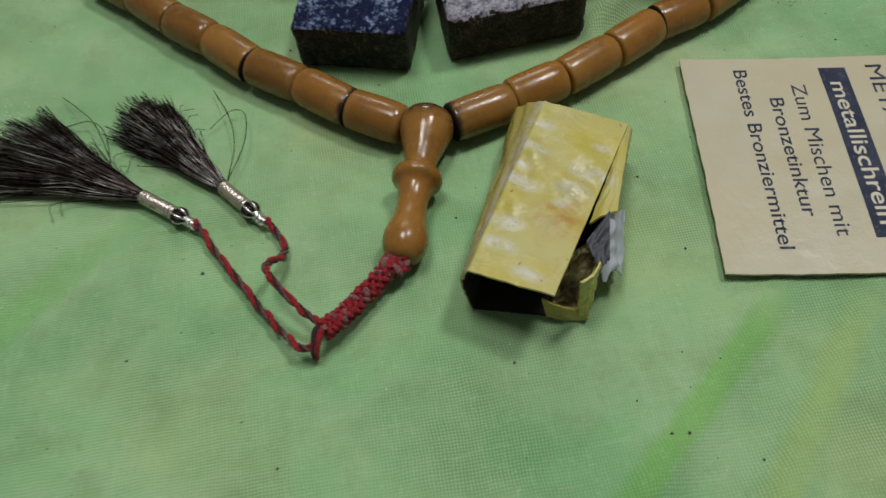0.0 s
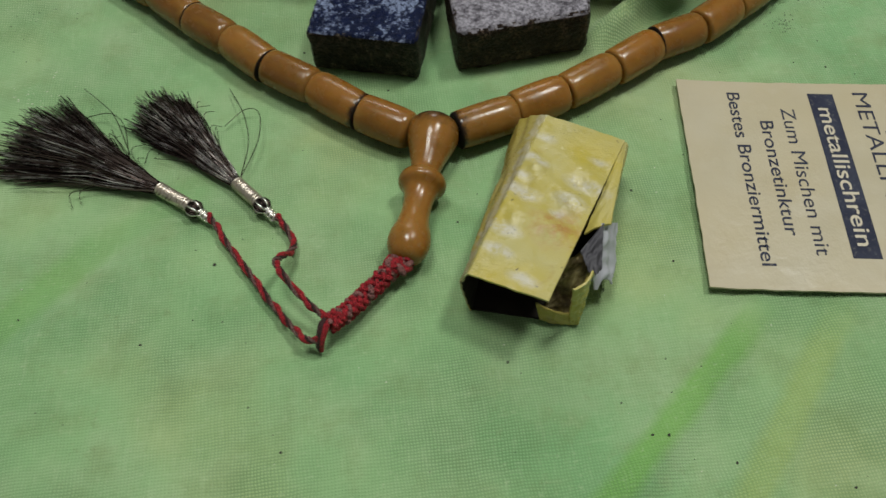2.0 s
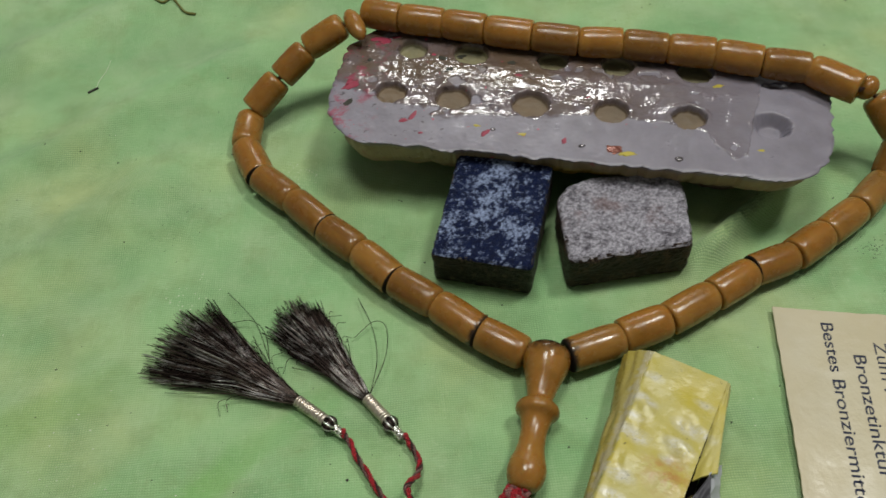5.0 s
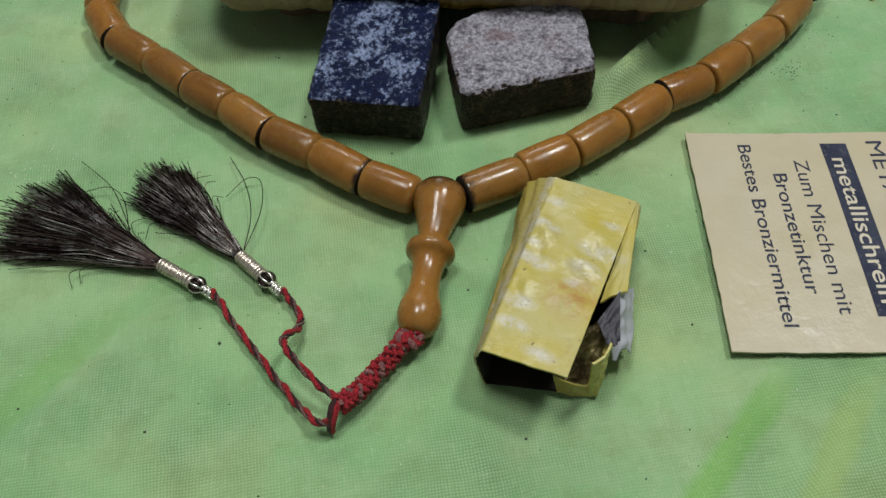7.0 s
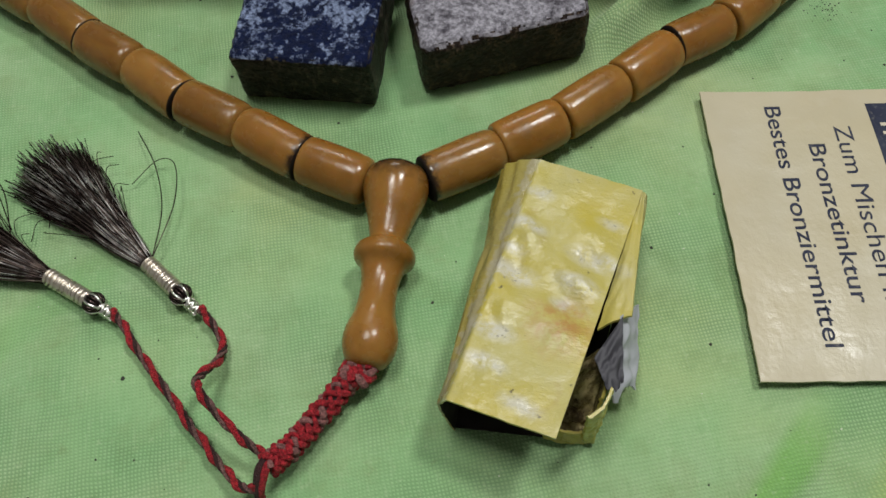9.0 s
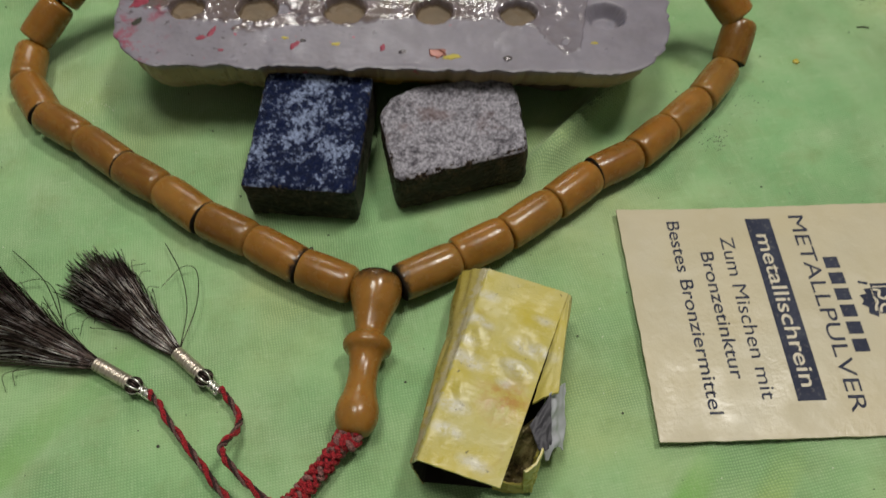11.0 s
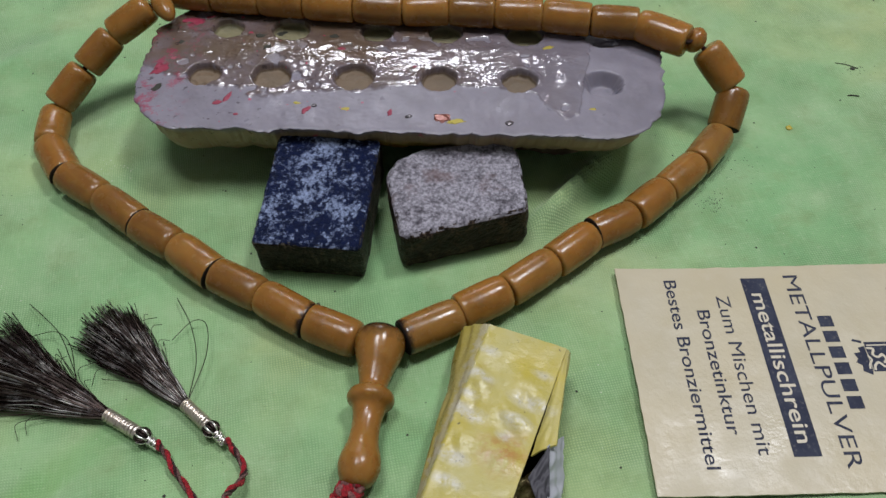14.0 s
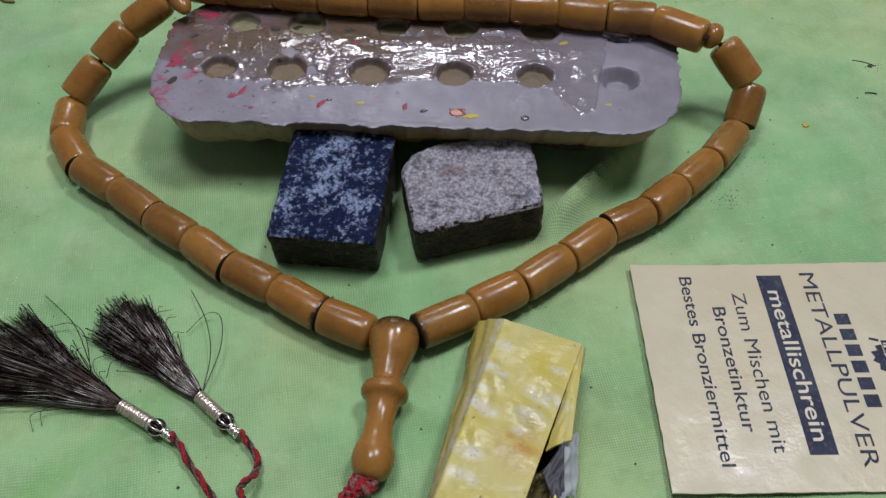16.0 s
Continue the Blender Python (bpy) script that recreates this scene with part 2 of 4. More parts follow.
    g.link(turn.outputs[0], flat.inputs[0])
    n = g.bump(g.noise(150, 6, 0.6, co=flat.outputs[0]), 0.0010, 0.5)
    g.bump(g.noise(800, 4, 0.65), 0.0003, 0.5, n)
    return m


def paper_material():
    m = material("cream_paper", (0.70, 0.56, 0.32), 0.45)
    g = Graph(m)
    c = g.mix(g.range(g.noise(32, 4), 0.35, 0.7), (0.475, 0.425, 0.305), (0.48, 0.41, 0.262))
    c = g.mix(g.range(g.noise(300, 4, 0.7), 0.68, 0.75, 0, 0.5), c, (0.45, 0.35, 0.18))
    g.colour(c)
    c = g.mix(g.range(g.noise(55, 5, 0.65), 0.55, 0.72, 0, 0.6), c, (0.54, 0.49, 0.37))
    g.colour(c)
    g.rough(g.range(g.noise(80, 4), 0.35, 0.7, 0.28, 0.55))
    g.bump(g.noise(120, 5, 0.6), 0.0010, 0.4)
    return m


def wax_material():
    m = material("clouded_wax", (0.55, 0.52, 0.56), 0.3)
    g = Graph(m)
    x, y, z = g.xyz()
    band = g.math("ABSOLUTE", g.math("SUBTRACT", y, 0.004))
    film = g.node("ShaderNodeAttribute", attribute_name="film").outputs["Fac"]
    pale = g.mix(g.range(g.noise(40, 5, 0.65), 0.35, 0.68), (0.245, 0.226, 0.268), (0.175, 0.158, 0.188))
    c = g.mix(g.range(g.noise(300, 4, 0.7), 0.58, 0.74, 0, 0.35), pale, (0.17, 0.15, 0.19))
    flank = g.node("ShaderNodeAttribute", attribute_name="flank").outputs["Fac"]
    # cream flank browned below the rim, with the shade there painted in
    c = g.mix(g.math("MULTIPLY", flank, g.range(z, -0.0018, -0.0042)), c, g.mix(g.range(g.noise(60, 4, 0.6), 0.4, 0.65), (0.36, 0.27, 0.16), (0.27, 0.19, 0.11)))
    tint = g.ramp(g.noise(52, 5, 0.7), (0.34, (0.075, 0.048, 0.045)), (0.46, (0.145, 0.104, 0.105)), (0.56, (0.110, 0.070, 0.046)), (0.66, (0.185, 0.145, 0.16)))
    c = g.mix(g.math("MULTIPLY", film, g.range(x, 0.052, 0.010, 0.15, 0.75)), c, tint)
    stain = g.math("MULTIPLY", g.range(y, -0.004, 0.004), g.range(g.noise(44, 4, 0.65), 0.36, 0.58, 0, 0.85))
    c = g.mix(g.math("MULTIPLY", stain, g.range(x, 0.030, 0.0)), c, (0.120, 0.080, 0.050))
    dark = g.math("MULTIPLY", g.range(g.noise(420, 3, 0.6), 0.645, 0.68), g.range(x, 0.0, -0.04))
    c = g.mix(g.math("MULTIPLY", dark, 0.7), c, (0.025, 0.014, 0.018))
    red = g.math("MULTIPLY", g.range(g.noise(130, 5, 0.8), 0.53, 0.62, 0, 0.8), g.range(x, -0.060, -0.069))
    c = g.mix(red, c, (0.30, 0.040, 0.085))
    c = g.mix(g.math("MULTIPLY", g.range(g.noise(330, 2, 0.5), 0.71, 0.73, 0, 0.8), g.range(x, 0.03, 0.0)), c, (0.45, 0.04, 0.10))
    c = g.mix(g.math("MULTIPLY", g.range(g.noise(95, 5, 0.75), 0.60, 0.68, 0, 0.6), g.range(x, 0.058, 0.066)), c, (0.10, 0.105, 0.13))
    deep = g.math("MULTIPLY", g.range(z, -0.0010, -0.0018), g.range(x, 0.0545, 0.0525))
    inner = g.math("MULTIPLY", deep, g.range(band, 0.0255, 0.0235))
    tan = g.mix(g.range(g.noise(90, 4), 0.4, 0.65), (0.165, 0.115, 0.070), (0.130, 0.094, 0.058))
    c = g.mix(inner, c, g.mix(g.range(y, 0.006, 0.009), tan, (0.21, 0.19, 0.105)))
    foil = g.math("MULTIPLY", film, g.range(inner, 0, 1, 1, 0))
    side = g.math("MULTIPLY", g.range(z, -0.006, -0.009), g.range(g.math("ABSOLUTE", g.math("SUBTRACT", x, 0.003)), 0.020, 0.008))
    c = g.mix(g.math("MULTIPLY", side, g.range(y, -0.012, -0.014)), c, (0.50, 0.32, 0.02))
    # irregular darker brown patches on the flank below its upper edge
    flank_mottle = g.math("MULTIPLY", g.math("MULTIPLY", flank, g.range(z, -0.0025, -0.005)), g.range(g.noise(110, 5, 0.7), 0.58, 0.68, 0, 0.75))
    c = g.mix(flank_mottle, c, (0.11, 0.075, 0.04))
    g.colour(c)
    g.rough(g.mix(inner, g.mix(foil, g.range(g.noise(140, 3), 0.3, 0.7, 0.26, 0.46), (0.10, 0.10, 0.10)), (0.6, 0.6, 0.6)))
    g.link(foil, g.b.inputs["Coat Weight"])
    g.b.inputs["Coat Roughness"].default_value = 0.02
    rough_h = g.noise(520, 5, 0.7)
    gloss = g.bump(g.noise(260, 4, 0.6), 0.00012, 0.5)
    g.link(gloss, g.b.inputs["Coat Normal"])
    g.bump(rough_h, 0.00012, 0.5)
    g.b.inputs["Subsurface Weight"].default_value = 0.5
    g.b.inputs["Subsurface Radius"].default_value = (0.006, 0.005, 0.004)
    return m


BOX = box_material()
# same board with the left side's shade mixed into its colour
BOX_SIDE = box_material("shaded_yellow_board", 0.60)
# brown board taken near black: the shade inside the open box is in its colour
BOX_INSIDE = material("shaded_box_inside", (0.016, 0.010, 0.006), 0.8)
LINING = material("torn_white_lining", (0.44, 0.45, 0.49), 0.6)
GREY_LINING = material("grey_lining_back", (0.045, 0.043, 0.052), 0.6)
BOX_FOIL = material("crinkled_brown_foil", (0.17, 0.13, 0.055), 0.22, 0.6)
foil_graph = Graph(BOX_FOIL)
foil_graph.colour(foil_graph.mix(foil_graph.range(foil_graph.noise(170, 5, 0.65), 0.4, 0.6), (0.10, 0.07, 0.03), (0.46, 0.38, 0.17)))
foil_graph.bump(foil_graph.noise(520, 5, 0.7), 0.0012, 0.9)
PAPER = paper_material()
INK = material("navy_ink", (0.020, 0.023, 0.042), 0.6, **{"Specular IOR Level": 0.2})
ink_graph = Graph(INK)
ink_graph.colour(ink_graph.mix(ink_graph.range(ink_graph.noise(900, 4, 0.7), 0.56, 0.74, 0, 0.6), ink_graph.mix(ink_graph.range(ink_graph.noise(140, 4, 0.6), 0.4, 0.65), (0.018, 0.022, 0.045), (0.034, 0.040, 0.066)), (0.20, 0.18, 0.16)))
PALE_INK = material("cream_letters", (0.56, 0.50, 0.38), 0.5)
WAX = wax_material()
YELLOW_PAINT = material("yellow_paint", (0.42, 0.34, 0.04), 0.45)
RED_PAINT = material("red_paint", (0.27, 0.030, 0.060), 0.45)
DROPLET = material("dull_metal_droplet", (0.22, 0.20, 0.21), 0.25, 0.7)
COPPER_PAINT = material("copper_paint", (0.20, 0.065, 0.045), 0.25, 0.3)
RED_CORD = material("red_thread", (0.50, 0.010, 0.022), 0.65)
GREY_CORD = material("dull_grey_red_thread", (0.22, 0.105, 0.092), 0.75)
PINK_CORD = material("faded_pink_thread", (0.36, 0.14, 0.13), 0.7)
DARK_CORD = material("dark_red_thread", (0.05, 0.010, 0.010), 0.7)
FRINGE = material("dark_brown_metallic_fibre", (0.036, 0.023, 0.020), 0.24, 0.85)
GLINT = material("painted_glint_fibre", (0.88, 0.84, 0.80), 0.36, 1.0)
BROWN_FIBRE = material("brown_metallic_fibre", (0.20, 0.150, 0.130), 0.28, 0.9)
# broken glints painted along the metallic fibres: noise between near-black and near-white
glint_graph = Graph(GLINT)
glint_graph.colour(glint_graph.mix(glint_graph.range(glint_graph.noise(120, 4, 0.7), 0.42, 0.60), (0.07, 0.05, 0.045), (0.95, 0.92, 0.88)))
BRIGHT_SILVER = material("bright_silver_thread", (0.86, 0.83, 0.79), 0.26, 1.0)
SILVER = material("silver_thread", (0.74, 0.66, 0.57), 0.30, 0.9)
for thread in (RED_CORD, PINK_CORD, GREY_CORD, DARK_CORD):
    tg = Graph(thread)
    hue = tuple(tg.b.inputs["Base Color"].default_value)[:3]
    tg.colour(tg.mix(tg.range(tg.noise(1800, 4, 0.7), 0.38, 0.66), tuple(v * 0.45 for v in hue), tuple(min(1, v * 1.35 + 0.01) for v in hue)))
    tg.bump(tg.noise(3200, 3, 0.7), 0.0009, 1.0)
OLIVE = material("olive_thread", (0.13, 0.13, 0.03), 0.8)
CRUMB = material("dark_crumb", (0.03, 0.03, 0.02), 0.8)
PALE_CRUMB = material("pale_crumb", (0.55, 0.60, 0.45), 0.8)
WALL = material("plain_wall_paint", (0.68, 0.68, 0.67), 0.8)


# ---- builders ----
def part(name, bm, mat, parent, label=""):
    me = bpy.data.meshes.new(name)
    for x in mat if isinstance(mat, (list, tuple)) else (mat,):
        me.materials.append(x)
    bm.normal_update()
    bm.to_mesh(me)
    bm.free()
    ob = new(name, me)
    ob.parent = parent
    if label:
        ob["label"] = label
    return ob


def thing(name, m, label, category, **more):
    ob = new(name)
    ob.empty_display_size = 0.01
    ob.matrix_world = m
    return tagged(ob, label, category, **more)


def smooth(bm):
    for f in bm.faces:
        f.smooth = True
    return bm


def lathe(bm, profile, sides=24, axis="X", index=None):
    """Turns (along, radius) pairs round an axis; radius 0 closes an end."""
    rings = []
    for s, r in profile:
        if r <= 1e-9:
            ring = [bm.verts.new((s, 0, 0))]
        else:
            ring = [bm.verts.new((s, r * math.cos(2 * math.pi * k / sides), r * math.sin(2 * math.pi * k / sides))) for k in range(sides)]
        rings.append(ring)
    for n, (a, b) in enumerate(zip(rings, rings[1:])):
        for k in range(sides):
            q = (k + 1) % sides
            if len(a) == 1:
                f = bm.faces.new((a[0], b[q], b[k]))
            elif len(b) == 1:
                f = bm.faces.new((a[k], a[q], b[0]))
            else:
                f = bm.faces.new((a[k], a[q], b[q], b[k]))
            f.smooth = True
            if index:
                f.material_index = index[n]
    if axis == "Z":
        bmesh.ops.rotate(bm, verts=bm.verts, cent=(0, 0, 0), matrix=Matrix.Rotation(radians(-90), 3, "Y"))
    return bm


def spline(points, steps):
    """Catmull-Rom through the points; returns steps * (n - 1) + 1 places."""
    p = [Vector(q) for q in points]
    p = [2 * p[0] - p[1], *p, 2 * p[-1] - p[-2]]
    out = []
    for a, b, c, d in zip(p, p[1:], p[2:], p[3:]):
        for k in range(steps):
            t = k / steps
            out.append(0.5 * (2 * b + (c - a) * t + (2 * a - 5 * b + 4 * c - d) * t * t + (3 * b - a - 3 * c + d) * t ** 3))
    return out + [p[-2]]


def tube(bm, path, radius, sides=6):
    """A tube along the path; radius is a number or a function of 0..1."""
    last, rings = Vector((0.13, 0.21, 1)).normalized(), []
    for k, q in enumerate(path):
        ahead = (path[min(k + 1, len(path) - 1)] - path[max(k - 1, 0)]).normalized()
        side = last.cross(ahead)
        side = side.normalized() if side.length > 1e-6 else ahead.orthogonal().normalized()
        up = ahead.cross(side)
        r = radius(k / (len(path) - 1)) if callable(radius) else radius
        rings.append([bm.verts.new(q + r * (side * math.cos(2 * math.pi * j / sides) + up * math.sin(2 * math.pi * j / sides))) for j in range(sides)])
    for a, b in zip(rings, rings[1:]):
        for j in range(sides):
            f = bm.faces.new((a[j], a[(j + 1) % sides], b[(j + 1) % sides], b[j]))
            f.smooth = True
    for ring in (rings[0][::-1], rings[-1]):
        if sides > 2:
            bm.faces.new(ring)
    return bm


def wound(path, radius, turns, phase, squash=1.0):
    """A strand that winds round the path."""
    out = []
    for k, q in enumerate(path):
        ahead = (path[min(k + 1, len(path) - 1)] - path[max(k - 1, 0)]).normalized()
        side = Vector((0, 0, 1)).cross(ahead).normalized()
        up = ahead.cross(side)
        a = 2 * math.pi * (turns * k / (len(path) - 1) + phase)
        out.append(q + radius * (side * math.cos(a) + squash * up * math.sin(a)))
    return out


# ---- room and cloth ----
def slab(name, lo, hi, mat, label):
    bm = bmesh.new()
    bmesh.ops.create_cube(bm, size=1)
    for v in bm.verts:
        v.co = Vector([lo[k] + (v.co[k] + 0.5) * (hi[k] - lo[k]) for k in range(3)])
    ob = part(name, bm, mat, None)
    return tagged(ob, label, name.split("_")[0], kind="structure")


slab("floor", (-2.2, -2.2, -0.83), (2.4, 2.7, -0.75), WALL, "plain pale floor under the table")
slab("ceiling", (-2.2, -2.2, 1.65), (2.4, 2.7, 1.73), WALL, "plain pale painted ceiling")
slab("wall_north", (-2.2, 2.7, -0.75), (2.4, 2.8, 1.65), WALL, "plain pale painted wall")
slab("wall_south", (-2.2, -2.3, -0.75), (2.4, -2.2, 1.65), WALL, "plain pale painted wall")
slab("wall_west", (-2.3, -2.2, -0.75), (-2.2, 2.7, 1.65), WALL, "plain pale painted wall")
slab("wall_east", (2.4, -2.2, -0.75), (2.5, 2.7, 1.65), WALL, "plain pale painted wall")


def bank(x, y, a, b, width):
    """A soft ridge along the line from a to b, 1 on the line."""
    d = (b[0] - a[0], b[1] - a[1])
    n = math.hypot(*d)
    s = ((x - a[0]) * d[0] + (y - a[1]) * d[1]) / n
    off = ((x - a[0]) * d[1] - (y - a[1]) * d[0]) / n
    end = max(0.0, -s, s - n)
    return math.exp(-(off / width) ** 2 - (end / (2.5 * width)) ** 2)


CREASES = (
    ((86, 110), (116, 145), 3.2, 2.4), ((112, 110), (134, 142), 3.0, 2.0), ((98, 108), (128, 142), 6.0, -1.2), ((60, 86), (89, 114), 6.0, 1.2),
    ((124, 269), (98, 243), 3.0, 9.0), ((130, 263), (106, 238), 3.5, -2.2), ((-170, 240), (-70, 330), 9.0, 4.6), ((-150, 190), (-80, 270), 11.0, 3.6),
    ((-120, 160), (-70, 210), 9.0, 1.8), ((-190, 300), (-110, 380), 9.0, 4.2), ((150, 330), (215, 290), 9.0, 1.8), ((-100, 130), (-50, 170), 7.0, 1.4), ((180, 250), (240, 300), 9.0, 1.5),
    ((-35, 168), (-61, 137), 5.0, -1.6), ((-109, 138), (-122, 160), 6.0, -2.2), ((-128, 262), (-105, 249), 6.0, 2.0), ((-124, 217), (-100, 200), 7.0, -2.0), ((-170, 287), (-130, 300), 8.0, 2.4),
)


def cloth_height(x, y):
    z = 2.0 * noise.noise((x / 60, y / 60, 3.1)) + 0.7 * noise.noise((x / 22, y / 22, 7.7)) - 1.2
    for a, b, w, h in CREASES:
        z += h * bank(x, y, a, b, w)
    flat = math.exp(-(((x - 45) / 130) ** 4) - (((y - 225) / 85) ** 4))
    keep = sum(h * bank(x, y, a, b, w) for a, b, w, h in CREASES)
    return (1 - 0.8 * flat) * z + 0.8 * flat * (keep * 0.8 - 0.35)


def build_cloth():
    bm = bmesh.new()
    xs = [-700 + 40 * k for k in range(12)] + [-240 + 3 * k for k in range(180)] + [300 + 40 * k for k in range(12)]
    ys = [-360 + 40 * k for k in range(11)] + [60 + 3 * k for k in range(124)] + [432 + 40 * k for k in range(10)]
    grid = [[bm.verts.new((x * MM, y * MM, cloth_height(x, y) * MM)) for x in xs] for y in ys]
    for a, b in zip(grid, grid[1:]):
        for k in range(len(xs) - 1):
            bm.faces.new((a[k], a[k + 1], b[k + 1], b[k])).smooth = True
    ob = part("tablecloth", bm, CLOTH, None)
    return tagged(ob, "light green woven cotton tablecloth, creased and stained", "tablecloth", kind="structure")


build_cloth()
slab("table_top", (-0.70, -0.36, -0.030), (0.74, 0.80, -0.006), WALL, "plain table top under the cloth")
slab("table_base", (-0.45, -0.15, -0.75), (0.49, 0.60, -0.030), WALL, "plain table base under the table top")


# ---- cast wax tray with holes ----
HOLES_FRONT = (-59.0, -38.5, -13.5, 12.0, 36.0, 61.0)
HOLES_BACK = (-56.0, -36.0, -8.5, 13.0, 38.0, 62.0)


SPILL_EDGE = ((-80, -2), (-67, -9), (-52, -13), (-41, -17), (-30, -13.5), (-13, -13), (0, -9.5), (12, -9), (30, -9.5), (41, -13), (49, -24), (53, -21), (56, -2), (60, 15), (80, 22))


def spill(u, v):
    """How much of the glossy spilt film lies at a place on the tray, 0 to 1."""
    for (a, b), (c, d) in zip(SPILL_EDGE, SPILL_EDGE[1:]):
        if u <= c or c == 80:
            edge = b + (d - b) * min(1.0, max(0.0, (u - a) / (c - a)))
            break
    t = (v - edge + 1.7 * noise.noise((u / 5, v / 5, 21.0)) + 0.8 * noise.noise((u / 1.8, v / 1.8, 22.0))) / 1.1
    t *= min(1.0, max(0.0, 0.75 + 1.6 * noise.noise((u / 7, v / 5, 23.0)) + 0.6 * noise.noise((u / 2.5, v / 2.0, 24.0)) + (0.5 if -15 < u < 45 and v < 0 else 0)))
    t = min(1.0, max(0.0, t))
    return t * t * (3 - 2 * t)


def tray_height(u, v, half):
    """Top surface over the tray's own plan, in mm; 0 is the mean top."""
    z = 0.35 * noise.noise((u / 16, v / 16, 1.0)) + 0.12 * noise.noise((u / 4, v / 4, 5.0)) + 0.05 * noise.noise((u / 1.4, v / 1.4, 2.0))
    wet = spill(u, v)
    if wet > 0:
        rough = min(1.0, max(0.0, 0.15 + 2.2 * noise.noise((u / 9, v / 6, 31.0))))
        z += wet * (0.40 + 0.20 * noise.noise((u / 10, v / 3.2, 12.0)) + 0.03 * noise.noise((u / 3.2, v / 1.6, 14.0)) + rough * (0.20 * abs(noise.noise((u / 2.6, v / 1.5, 11.0))) + 0.09 * noise.noise((u / 0.9, v / 0.8, 13.0))))
    edge = min(28.5 - abs(v), half - abs(u))
    z -= 0.35 * math.exp(-max(edge, 0) / 0.6)
    for row, sizes, vv in ((HOLES_FRONT, (5.4, 6.1, 6.4, 5.6, 5.6, 6.4), -6.0), (HOLES_BACK, (5.2, 6.2, 5.4, 5.6, 6.2, 6.0), 16.2)):
        for k, (c, size) in enumerate(zip(row, sizes)):
            if abs(u - c) > 11 or abs(v - vv) > 11:
                continue
            d = math.hypot(u - c, (v - vv) * 1.05)
            a = math.atan2(v - vv, u - c)
            r = size + 0.5 * noise.noise((2 * math.cos(a), 2 * math.sin(a), 3.0 * k + vv)) + 0.22 * noise.noise((6 * math.cos(a), 6 * math.sin(a), 3.0 * k + vv))
            if d < r + 3:
                z += 0.30 * math.exp(-((d - r - 0.7) / 0.7) ** 2) * wet * max(0.0, 0.3 + 1.3 * noise.noise((u / 2.5, v / 2.5, 41.0)))
            deep = vv < 0 and k == 5
            t = min(1.0, max(0.0, (r - d) / (3.4 if deep else 0.8)))
            z -= (4.2 if deep else 2.7) * t * t * (3 - 2 * t)
            if t >= 1:
                z -= 0.3 * noise.noise((u / 3, v / 3, 8.0))
    return z


